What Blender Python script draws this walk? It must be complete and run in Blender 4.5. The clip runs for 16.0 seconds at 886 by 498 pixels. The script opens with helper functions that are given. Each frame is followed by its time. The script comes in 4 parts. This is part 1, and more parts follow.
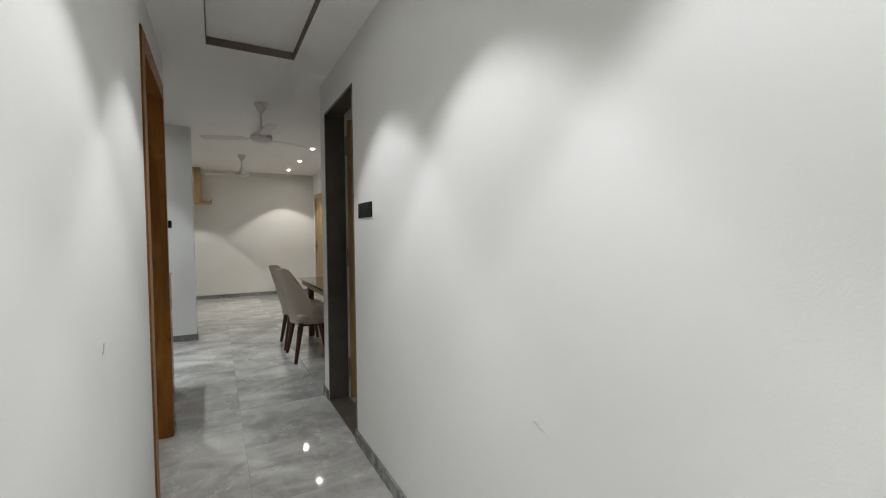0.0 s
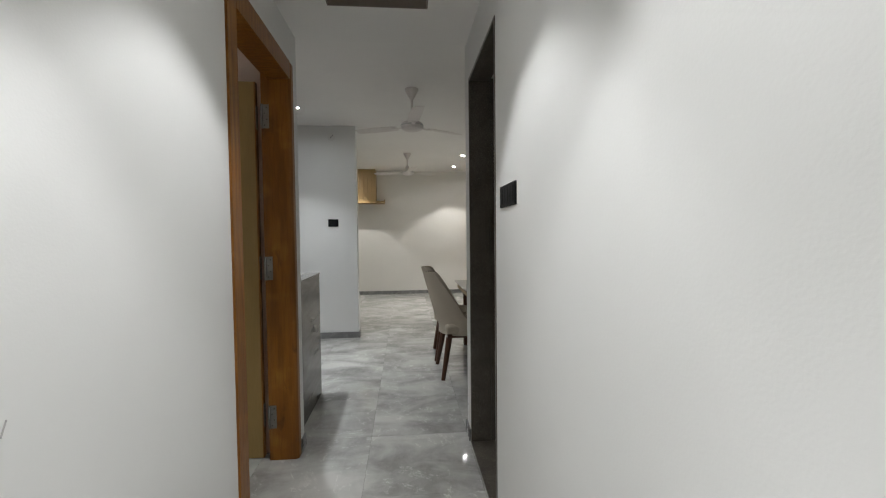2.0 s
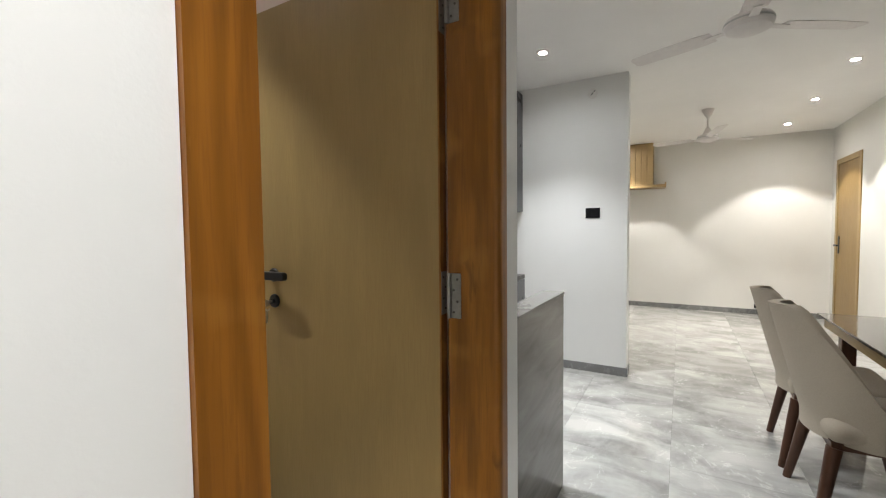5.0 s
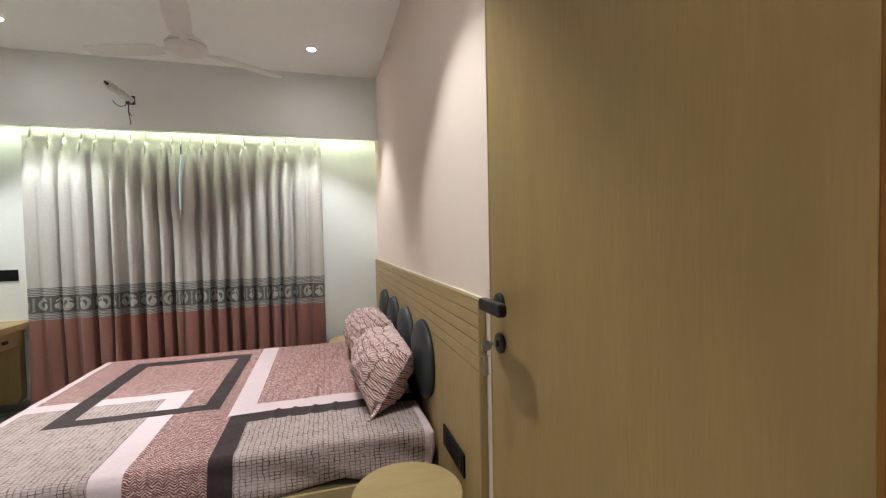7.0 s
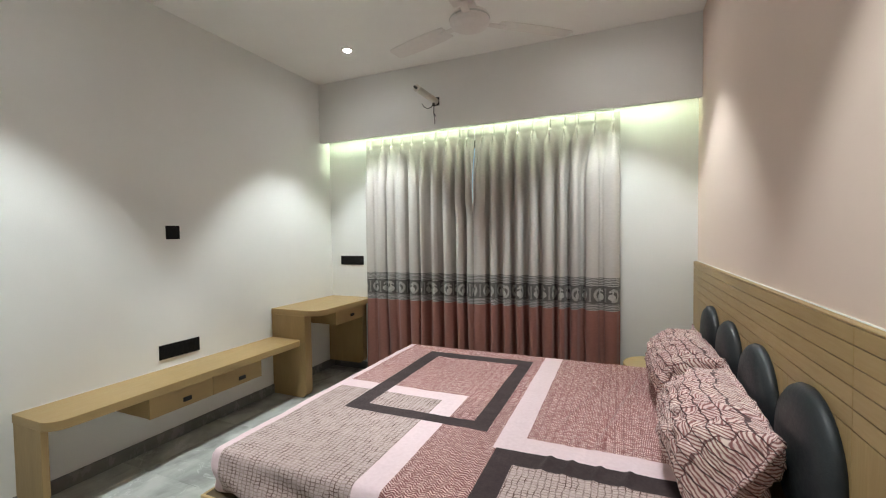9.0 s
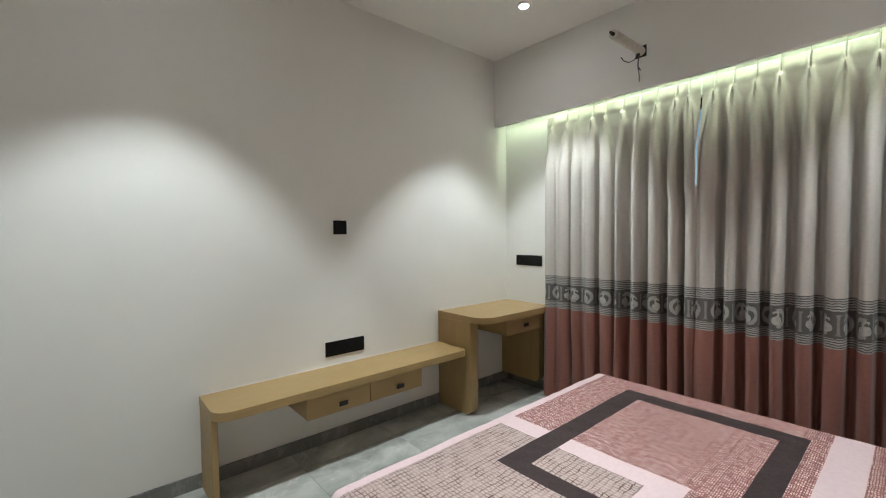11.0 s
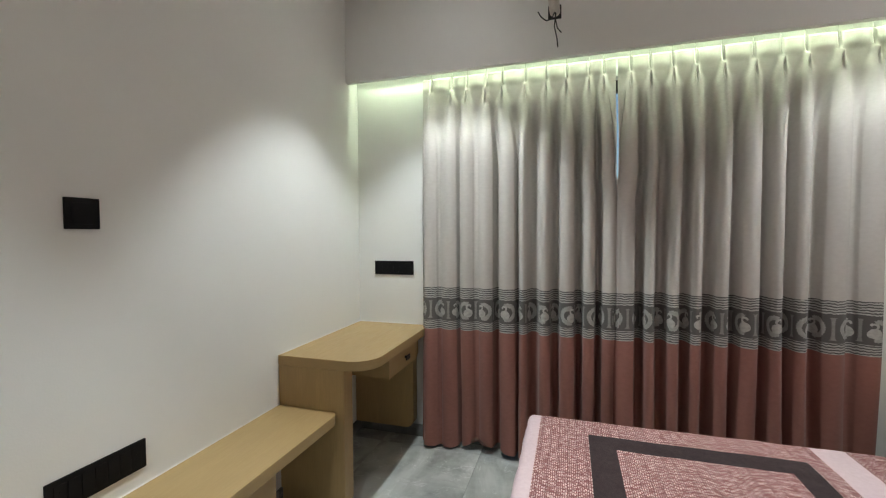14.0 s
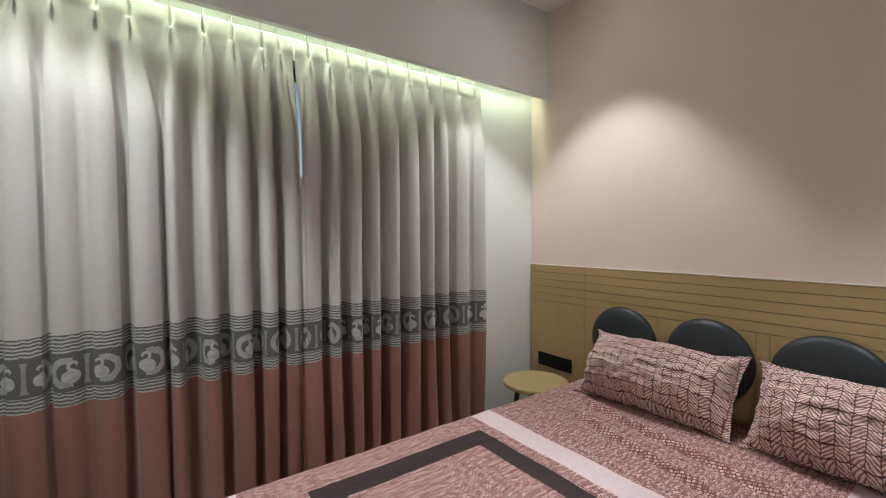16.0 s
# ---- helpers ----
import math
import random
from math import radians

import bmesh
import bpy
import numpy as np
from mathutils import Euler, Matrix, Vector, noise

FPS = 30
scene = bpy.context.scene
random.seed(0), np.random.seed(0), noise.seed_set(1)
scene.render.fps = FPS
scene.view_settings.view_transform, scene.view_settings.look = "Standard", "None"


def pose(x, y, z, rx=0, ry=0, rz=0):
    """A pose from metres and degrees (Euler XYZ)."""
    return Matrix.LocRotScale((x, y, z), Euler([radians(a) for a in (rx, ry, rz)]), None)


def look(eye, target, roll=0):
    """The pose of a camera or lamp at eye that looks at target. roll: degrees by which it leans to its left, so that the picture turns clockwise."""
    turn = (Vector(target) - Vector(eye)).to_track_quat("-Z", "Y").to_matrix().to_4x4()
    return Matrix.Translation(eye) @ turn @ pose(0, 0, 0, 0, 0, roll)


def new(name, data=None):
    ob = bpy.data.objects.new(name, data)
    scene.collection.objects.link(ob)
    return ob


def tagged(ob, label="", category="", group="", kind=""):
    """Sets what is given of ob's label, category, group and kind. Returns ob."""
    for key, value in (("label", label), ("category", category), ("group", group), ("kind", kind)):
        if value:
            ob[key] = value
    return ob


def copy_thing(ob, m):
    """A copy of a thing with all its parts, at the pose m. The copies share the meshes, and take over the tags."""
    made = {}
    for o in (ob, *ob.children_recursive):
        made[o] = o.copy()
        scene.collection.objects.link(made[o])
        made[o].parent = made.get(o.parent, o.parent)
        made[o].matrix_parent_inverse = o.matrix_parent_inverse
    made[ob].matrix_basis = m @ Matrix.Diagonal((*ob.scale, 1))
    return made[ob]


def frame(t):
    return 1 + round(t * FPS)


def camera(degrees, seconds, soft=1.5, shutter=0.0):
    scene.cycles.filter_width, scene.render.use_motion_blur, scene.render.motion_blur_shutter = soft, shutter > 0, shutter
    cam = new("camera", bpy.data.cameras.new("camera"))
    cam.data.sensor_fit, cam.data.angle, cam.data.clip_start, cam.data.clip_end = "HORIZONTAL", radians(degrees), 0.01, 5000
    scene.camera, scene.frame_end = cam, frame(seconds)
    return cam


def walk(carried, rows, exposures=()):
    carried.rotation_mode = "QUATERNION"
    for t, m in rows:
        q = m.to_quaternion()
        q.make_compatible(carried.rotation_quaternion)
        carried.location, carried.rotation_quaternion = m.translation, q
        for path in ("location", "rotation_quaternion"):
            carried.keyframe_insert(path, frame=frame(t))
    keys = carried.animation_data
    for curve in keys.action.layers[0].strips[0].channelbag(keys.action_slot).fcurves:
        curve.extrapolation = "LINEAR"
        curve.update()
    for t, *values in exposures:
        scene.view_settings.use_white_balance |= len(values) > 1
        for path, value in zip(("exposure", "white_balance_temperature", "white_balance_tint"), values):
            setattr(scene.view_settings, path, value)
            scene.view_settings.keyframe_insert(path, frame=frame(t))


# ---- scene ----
cam = camera(93.7, 16.0, 1.15)
# seconds, eye, target, roll
PATH = [
    (0, (-1.801, 0.262, 1.314), (-0.047, -0.696, 1.239), -0.5),
    (0.5, (-1.584, 0.131, 1.31), (0.245, -0.673, 1.234), -0.5),
    (1, (-1.396, 0.039, 1.306), (0.505, -0.579, 1.231), -0.6),
    (1.5, (-1.217, -0.077, 1.311), (0.743, -0.469, 1.239), -0.5),
    (2, (-1.056, -0.099, 1.307), (0.934, -0.279, 1.233), -0.6),
    (2.5, (-0.838, -0.073, 1.315), (1.16, -0.066, 1.242), -0.6),
    (3, (-0.64, -0.044, 1.313), (1.351, 0.124, 1.24), -0.6),
    (3.2, (-0.556, -0.04, 1.311), (1.43, 0.189, 1.238), -0.6),
    (5.3, (0.442, 0.121, 1.314), (2.065, 1.287, 1.24), -0.9),
    (5.5, (0.522, 0.136, 1.311), (2.055, 1.42, 1.252), -1.1),
    (6, (0.704, 0.236, 1.299), (1.968, 1.785, 1.233), -0.9),
    (6.5, (0.873, 0.38, 1.316), (1.793, 2.155, 1.246), -1.2),
    (7, (0.974, 0.516, 1.319), (1.526, 2.438, 1.257), -1.2),
    (7.5, (1.074, 0.66, 1.327), (1.239, 2.652, 1.26), -1.0),
    (8, (1.084, 0.805, 1.3), (0.897, 2.795, 1.241), -0.9),
    (8.5, (1.036, 0.982, 1.315), (0.531, 2.916, 1.252), -0.8),
    (9, (0.977, 1.152, 1.32), (0.189, 2.989, 1.252), -0.8),
    (9.5, (0.917, 1.312, 1.314), (-0.137, 3.01, 1.244), -0.8),
    (10, (0.863, 1.455, 1.324), (-0.414, 2.993, 1.261), -0.8),
    (10.2, (0.832, 1.501, 1.308), (-0.521, 2.973, 1.25), -0.9),
    (12.3, (0.218, 1.939, 1.317), (-1.34, 3.191, 1.232), -0.5),
    (12.5, (0.086, 1.932, 1.3), (-1.387, 3.283, 1.227), -0.5),
    (13, (-0.082, 1.989, 1.326), (-1.368, 3.518, 1.239), -0.5),
    (13.5, (-0.268, 2.044, 1.313), (-1.241, 3.789, 1.233), -0.4),
    (14, (-0.405, 2.13, 1.298), (-0.987, 4.042, 1.224), -0.3),
    (14.5, (-0.505, 2.212, 1.296), (-0.622, 4.207, 1.232), -0.3),
    (15, (-0.614, 2.325, 1.312), (-0.266, 4.293, 1.242), -0.3),
    (15.5, (-0.716, 2.436, 1.297), (0.064, 4.277, 1.243), -0.4),
    (16, (-0.741, 2.56, 1.308), (0.417, 4.189, 1.247), -0.5),
]
walk(cam, [(t, look(eye, target, roll)) for t, eye, target, roll in PATH], [(0.0, -1.10, 6500, 11), (3.2, -0.75, 6500, 11), (5.3, -0.04, 6750, 12), (6.0, 0.10, 7000, 14), (6.7, 0.18, 6600, 11), (8.0, 0.15, 6500, 10), (9.0, 0.07, 6500, 10), (10.0, -0.16, 6450, 10), (12.5, -0.12, 6500, 10), (14.5, -0.23, 6460, 11), (15.5, -0.25, 6440, 12), (16.0, -0.18, 6420, 13)])

# world: dim evening daylight outside, seen only through the slit between the curtains
world = bpy.data.worlds.new("world")
world.use_nodes = True
scene.world = world
sky = world.node_tree.nodes.new("ShaderNodeTexSky")
sky.sky_type = "NISHITA"
sky.sun_disc = False
sky.sun_elevation = radians(22)
sky.sun_rotation = radians(200)
world.node_tree.links.new(sky.outputs[0], world.node_tree.nodes["Background"].inputs[0])
world.node_tree.nodes["Background"].inputs[1].default_value = 0.12

# levels and main planes, metres
X_TV, X_HEAD, Y_WIN, Y_SOUTH, Z_BED = -1.737, 1.482, 4.60, 0.70, 2.797
Y_L, Y_R, X_END = 0.545, -0.495, 1.562
Z_COR, Z_HALL, X_FAR, Y_HALL_S = 2.49, 2.66, 8.03, -1.72
Y_PEL, Z_PEL = 4.45, 2.23
HB = 1.455

# ---------------------------------------------------------------- lights


def spot(x, y, z, watts, colour, half=38.7, blend=0.22):
    data = bpy.data.lights.new("downlight_beam", "SPOT")
    data.energy, data.color, data.spot_size, data.spot_blend, data.shadow_soft_size = watts, colour, radians(2 * half), blend, 0.028
    ob = new("downlight_beam", data)
    ob.matrix_world = pose(x, y, z - 0.012)
    return ob


BED_LAMPS = [(-1.015, 3.93), (0.925, 3.93), (-1.015, 1.95), (0.925, 1.95)]
COR_LAMPS = [(0.15, 0.025), (-0.72, 0.025), (-1.59, 0.025), (-2.46, 0.025)]
# hall lamp (6.12, 1.1) is unseen, added only for general fill light
HALL_LAMPS = [(4.92, -1.10), (6.12, -1.11), (7.31, -1.09), (6.12, 1.1), (7.30, 0.90)]
KITCHEN_LAMPS = [(3.49, 1.03), (2.4, 0.98)]
for x, y in BED_LAMPS:
    spot(x, y, Z_BED, 134 if x < 0 else 108, (0.875, 0.95, 0.955), 40.5, 0.42)
for x, y in COR_LAMPS:
    spot(x, y, Z_COR + 0.05, 106, (0.935, 0.95, 0.97), 41, 0.34)
for x, y in HALL_LAMPS:
    spot(x, y, Z_HALL, 128, (0.96, 0.95, 0.91), 46 if y < 0 else 39, 0.22)
for x, y in KITCHEN_LAMPS:
    spot(x, y, Z_HALL, 165 if x > 3 else 245, (0.90, 0.955, 1.0), 46, 0.8)


# ---------------------------------------------------------------- material helpers
def fresh(name):
    m = bpy.data.materials.new(name)
    m.use_nodes = True
    return m


def put(m, kind, inputs=(), **settings):
    n = m.node_tree.nodes.new(kind)
    if "operation" in settings:
        n.operation = settings["operation"]
    if "data_type" in settings:
        n.data_type = settings["data_type"]
    if "bands_direction" in settings:
        n.bands_direction = settings["bands_direction"]
    for i, v in dict(inputs).items():
        if isinstance(v, bpy.types.NodeSocket):
            m.node_tree.links.new(v, n.inputs[i])
        elif v is not None:
            n.inputs[i].default_value = v
    return n


def calc(m, op, a, b=None, c=None):
    return put(m, "ShaderNodeMath", {0: a, 1: b, 2: c}, operation=op).outputs[0]


def blend(m, fac, a, b):
    rgba = [v if isinstance(v, bpy.types.NodeSocket) else (*v, 1) for v in (a, b)]
    return put(m, "ShaderNodeMix", {0: fac, 6: rgba[0], 7: rgba[1]}, data_type="RGBA").outputs[2]


def place(m, source="Object"):
    return put(m, "ShaderNodeTexCoord").outputs[source]


def scaled(m, vec, sx, sy, sz):
    return put(m, "ShaderNodeMapping", {0: vec, 3: (sx, sy, sz)}).outputs[0]


def grain(m, vec, scale, detail=4.0, rough=0.55, warp=0.0):
    return put(m, "ShaderNodeTexNoise", {"Vector": vec, "Scale": scale, "Detail": detail, "Roughness": rough, "Distortion": warp}).outputs[0]


def ramp(m, fac, lo, hi, a=0.0, b=1.0):
    return put(m, "ShaderNodeMapRange", {0: fac, 1: lo, 2: hi, 3: a, 4: b}).outputs[0]


def within(m, v, lo, hi):
    return calc(m, "MULTIPLY", calc(m, "GREATER_THAN", v, lo), calc(m, "LESS_THAN", v, hi))


def dress(m, colour, rough=0.5, height=None, bump=0.2, metal=0.0, spec=0.5, sheen=0.0, coat=0.0):
    p = m.node_tree.nodes["Principled BSDF"]
    for key, v in (("Base Color", colour if isinstance(colour, bpy.types.NodeSocket) else (*colour, 1)), ("Roughness", rough), ("Metallic", metal),
                   ("Specular IOR Level", spec), ("Sheen Weight", sheen), ("Coat Weight", coat)):
        if isinstance(v, bpy.types.NodeSocket):
            m.node_tree.links.new(v, p.inputs[key])
        else:
            p.inputs[key].default_value = v
    if height is not None:
        b = put(m, "ShaderNodeBump", {"Height": height, "Strength": bump, "Distance": 0.002})
        m.node_tree.links.new(b.outputs[0], p.inputs["Normal"])
    return m


def tone(c, k):
    return tuple(min(1, v * k) for v in c)


def paint(name, c, rough=0.62, spec=0.3):
    """Roller-painted plaster: broad unevenness, fine stipple."""
    m = fresh(name)
    v = place(m)
    broad, fine = grain(m, v, 1.3, 3), grain(m, v, 160, 2)
    col = blend(m, ramp(m, broad, 0.3, 0.7), tone(c, 0.965), tone(c, 1.02))
    col = blend(m, ramp(m, grain(m, v, 14, 5), 0.35, 0.75, 0, 0.3), col, tone(c, 0.97))
    return dress(m, col, ramp(m, broad, 0.3, 0.7, rough - 0.06, rough + 0.06), fine, 0.12, spec=spec)


def plain(name, c, rough=0.5, metal=0.0, var=0.1, scale=30, bump=0.05, spec=0.5, coat=0.0):
    m = fresh(name)
    v = place(m)
    n = grain(m, v, scale, 5)
    col = blend(m, ramp(m, n, 0.3, 0.7), tone(c, 1 - var), tone(c, 1 + var))
    return dress(m, col, ramp(m, grain(m, v, scale * 0.3), 0.3, 0.7, max(0.02, rough - 0.05), rough + 0.07), n, bump, metal=metal, spec=spec, coat=coat)


def timber(name, c, along="z", rough=0.42, var=0.22, fine=1.0, band=0.5):
    """Wood with its grain along one axis."""
    m = fresh(name)
    v = place(m)
    s = {"x": (0.06, 1, 1), "y": (1, 0.06, 1), "z": (1, 1, 0.06)}[along]
    lines = grain(m, scaled(m, v, *s), 170 * fine, 4, 0.6)
    broad = grain(m, scaled(m, v, *(k ** 0.6 for k in s)), 9 * fine, 4, 0.6, 0.9)
    wide = grain(m, v, 1.7, 2)
    col = blend(m, ramp(m, broad, 0.3, 0.72), tone(c, 1 - var), tone(c, 1 + var * band))
    col = blend(m, ramp(m, lines, 0.42, 0.66, 0, 0.55), col, tone(c, 1 - var * 1.3))
    col = blend(m, ramp(m, wide, 0.35, 0.7, 0, 0.25), col, tone(c, 1.12))
    return dress(m, col, ramp(m, lines, 0.3, 0.7, rough - 0.05, rough + 0.08), lines, 0.12, spec=0.4)


def teak():
    """Polished teak: strong figure, knots and dark streaks."""
    m = fresh("polished_teak")
    v = place(m)
    s = scaled(m, v, 1, 1, 0.13)
    warp = grain(m, s, 7, 3, 0.5, 1.2)
    fig = put(m, "ShaderNodeTexWave", {"Vector": s, "Scale": 9.0, "Distortion": 9.0, "Detail": 3.0, "Detail Scale": 1.2}, bands_direction="X").outputs[1]
    fine = grain(m, scaled(m, v, 1, 1, 0.04), 260, 3)
    col = blend(m, ramp(m, fig, 0.1, 0.95, 0, 0.65), (0.29, 0.115, 0.016), (0.125, 0.042, 0.005))
    col = blend(m, ramp(m, warp, 0.4, 0.7), col, (0.22, 0.080, 0.010))
    col = blend(m, ramp(m, grain(m, v, 5.5, 2), 0.58, 0.75, 0, 0.5), col, (0.41, 0.20, 0.045))
    streak = grain(m, scaled(m, v, 1, 1, 0.05), 75, 5, 0.65, 0.4)
    col = blend(m, ramp(m, streak, 0.50, 0.66, 0, 0.34), col, (0.115, 0.037, 0.005))
    col = blend(m, ramp(m, streak, 0.33, 0.22, 0, 0.28), col, (0.44, 0.22, 0.05))
    knot = grain(m, scaled(m, v, 1, 1, 0.45), 11, 3, 0.5, 1.0)
    col = blend(m, ramp(m, knot, 0.64, 0.74, 0, 0.75), col, (0.085, 0.028, 0.005))
    col = blend(m, ramp(m, fine, 0.5, 0.75, 0, 0.3), col, (0.12, 0.04, 0.01))
    return dress(m, col, ramp(m, fine, 0.3, 0.7, 0.28, 0.42), fine, 0.08, spec=0.3)


def marble(name, dark, light, rough, shade_by_piece=True, vein=0.35, gloss=0.5):
    """Polished grey stone-look tile with clouds and pale veins; each tile takes its own part of the print."""
    m = fresh(name)
    v = place(m)
    r = put(m, "ShaderNodeObjectInfo").outputs["Random"]
    shift = put(m, "ShaderNodeCombineXYZ", {0: calc(m, "MULTIPLY", r, 37.0), 1: calc(m, "MULTIPLY", r, 91.0), 2: calc(m, "MULTIPLY", r, 53.0)}).outputs[0]
    v = put(m, "ShaderNodeVectorMath", {0: v, 1: shift}, operation="ADD").outputs[0]
    cloud = grain(m, scaled(m, v, 1.9, 1.0, 1.0), 2.1, 5, 0.55, 0.6)
    small = grain(m, scaled(m, v, 1.0, 1.6, 1.0), 9, 6, 0.65, 0.3)
    col = blend(m, ramp(m, cloud, 0.36, 0.66), dark, light)
    col = blend(m, ramp(m, small, 0.42, 0.7, 0, 0.28), col, tone(light, 1.08))
    if shade_by_piece:
        blocks = put(m, "ShaderNodeTexBrick", {"Vector": scaled(m, v, 1.0, 1.0, 0.0), "Color1": (0, 0, 0, 1), "Color2": (1, 1, 1, 1), "Scale": 1.0, "Mortar Size": 0.0, "Bias": 0.0, "Brick Width": 0.37, "Row Height": 0.21})
        col = blend(m, calc(m, "MULTIPLY", blocks.outputs[0], 0.22), col, dark)
    line = calc(m, "ABSOLUTE", calc(m, "SUBTRACT", grain(m, v, 1.9, 7, 0.6, 1.4), 0.5))
    col = blend(m, calc(m, "MULTIPLY", ramp(m, line, 0.0, 0.012, vein, 0), ramp(m, small, 0.45, 0.6)), col, tone(light, 1.7))
    if shade_by_piece:
        col = blend(m, calc(m, "MULTIPLY", calc(m, "FRACT", calc(m, "MULTIPLY", r, 7.3)), 0.34), col, dark)
    return dress(m, col, ramp(m, small, 0.3, 0.7, rough * 0.8, rough * 1.3), small, 0.02, spec=gloss)


def cladding():
    """Polished brown-grey tile with soft level streaks."""
    m = fresh("grey_cladding")
    v = place(m)
    band = grain(m, scaled(m, v, 1.3, 1.3, 7), 1.6, 5, 0.6, 0.7)
    col = blend(m, ramp(m, band, 0.3, 0.7), (0.115, 0.108, 0.10), (0.20, 0.19, 0.175))
    return dress(m, col, 0.2, spec=0.3)


def granite():
    """Dark brown-grey polished stone with fine pale and black specks."""
    m = fresh("dark_frame_stone")
    v = place(m)
    cloud = grain(m, v, 9, 4)
    fleck = put(m, "ShaderNodeTexVoronoi", {"Vector": v, "Scale": 260.0}).outputs["Color"]
    pick = put(m, "ShaderNodeSeparateXYZ", {0: fleck}).outputs[0]
    col = blend(m, ramp(m, cloud, 0.35, 0.65), (0.075, 0.066, 0.054), (0.11, 0.096, 0.078))
    col = blend(m, calc(m, "MULTIPLY", calc(m, "GREATER_THAN", pick, 0.9), 0.5), col, (0.22, 0.20, 0.165))
    col = blend(m, calc(m, "MULTIPLY", calc(m, "LESS_THAN", pick, 0.22), 0.45), col, (0.035, 0.03, 0.026))
    return dress(m, col, 0.3, pick, 0.02, spec=0.4)


def curtain_cloth():
    """Curtain fabric: grey-beige above, a woven grey border with round motifs, dusty rose below. UV: cloth width and height in metres."""
    m = fresh("curtain_cloth")
    uv = place(m, "UV")
    xyz = put(m, "ShaderNodeSeparateXYZ", {0: uv})
    u, z = xyz.outputs[0], xyz.outputs[1]
    weave = grain(m, scaled(m, uv, 900, 60, 1), 1.0, 2)
    slub = grain(m, scaled(m, uv, 40, 60, 1), 1.0, 3)
    wob = calc(m, "MULTIPLY", calc(m, "SUBTRACT", grain(m, scaled(m, uv, 45, 14, 1), 1.0, 2), 0.5), 0.018)
    zz = calc(m, "ADD", z, wob)
    upper = blend(m, ramp(m, slub, 0.3, 0.7), (0.53, 0.50, 0.465), (0.565, 0.535, 0.50))
    lower = blend(m, ramp(m, slub, 0.3, 0.7), (0.30, 0.135, 0.11), (0.33, 0.15, 0.123))
    ground, thread = (0.125, 0.118, 0.112), (0.50, 0.49, 0.46)
    # stripes above and below the motifs
    stripes = calc(m, "GREATER_THAN", calc(m, "SINE", calc(m, "MULTIPLY", zz, 500.0)), -0.05)
    stripes = calc(m, "MULTIPLY", stripes, calc(m, "MAXIMUM", within(m, z, 0.915, 0.985), within(m, z, 0.725, 0.782)))
    # motifs, mirrored about slim spindles: a scalloped crescent round a drop with a curled neck
    half = 0.145
    au = calc(m, "PINGPONG", u, half)
    mz = calc(m, "SUBTRACT", zz, 0.848)

    def far(cu, cz, sx=1.0, sz=1.0):
        du, dz = calc(m, "MULTIPLY", calc(m, "SUBTRACT", au, cu), sx), calc(m, "MULTIPLY", calc(m, "SUBTRACT", mz, cz), sz)
        return calc(m, "SQRT", calc(m, "ADD", calc(m, "MULTIPLY", du, du), calc(m, "MULTIPLY", dz, dz)))

    rad = far(0.078, 0.0)
    ang = calc(m, "ARCTAN2", mz, calc(m, "SUBTRACT", au, 0.078))
    notch = calc(m, "MULTIPLY", calc(m, "SINE", calc(m, "MULTIPLY", ang, 26.0)), 0.0018)
    ring = calc(m, "MULTIPLY", within(m, calc(m, "ADD", rad, notch), 0.029, 0.052), calc(m, "GREATER_THAN", calc(m, "ABSOLUTE", ang), 1.15))
    ring = calc(m, "MULTIPLY", ring, 0.75)
    blob = calc(m, "LESS_THAN", far(0.094, -0.014, 0.92, 1.1), 0.0265)
    hook = calc(m, "MULTIPLY", within(m, far(0.098, 0.020), 0.008, 0.018), calc(m, "GREATER_THAN", calc(m, "ADD", mz, calc(m, "MULTIPLY", au, -0.9)), -0.078))
    edge = calc(m, "MINIMUM", au, calc(m, "SUBTRACT", half, au))
    knops = calc(m, "MULTIPLY", calc(m, "ABSOLUTE", calc(m, "SINE", calc(m, "MULTIPLY", zz, 330.0))), 0.004)
    flare = calc(m, "MULTIPLY", calc(m, "POWER", calc(m, "ABSOLUTE", calc(m, "MULTIPLY", mz, 18.0)), 6.0), 0.009)
    su = calc(m, "SUBTRACT", edge, calc(m, "ADD", knops, flare))
    spindle = calc(m, "MULTIPLY", calc(m, "MULTIPLY", calc(m, "LESS_THAN", su, 0.0035), within(m, z, 0.795, 0.9)), 0.45)
    light = calc(m, "MAXIMUM", calc(m, "MAXIMUM", stripes, ring), calc(m, "MAXIMUM", calc(m, "MAXIMUM", blob, hook), spindle))
    border = blend(m, calc(m, "MULTIPLY", light, ramp(m, slub, 0.2, 0.6, 0.55, 1.0)), ground, thread)
    col = blend(m, within(m, z, 0.73, 0.98), blend(m, calc(m, "LESS_THAN", z, 0.85), upper, lower), border)
    dress(m, col, 0.85, weave, 0.04, spec=0.15, sheen=0.15)
    return m


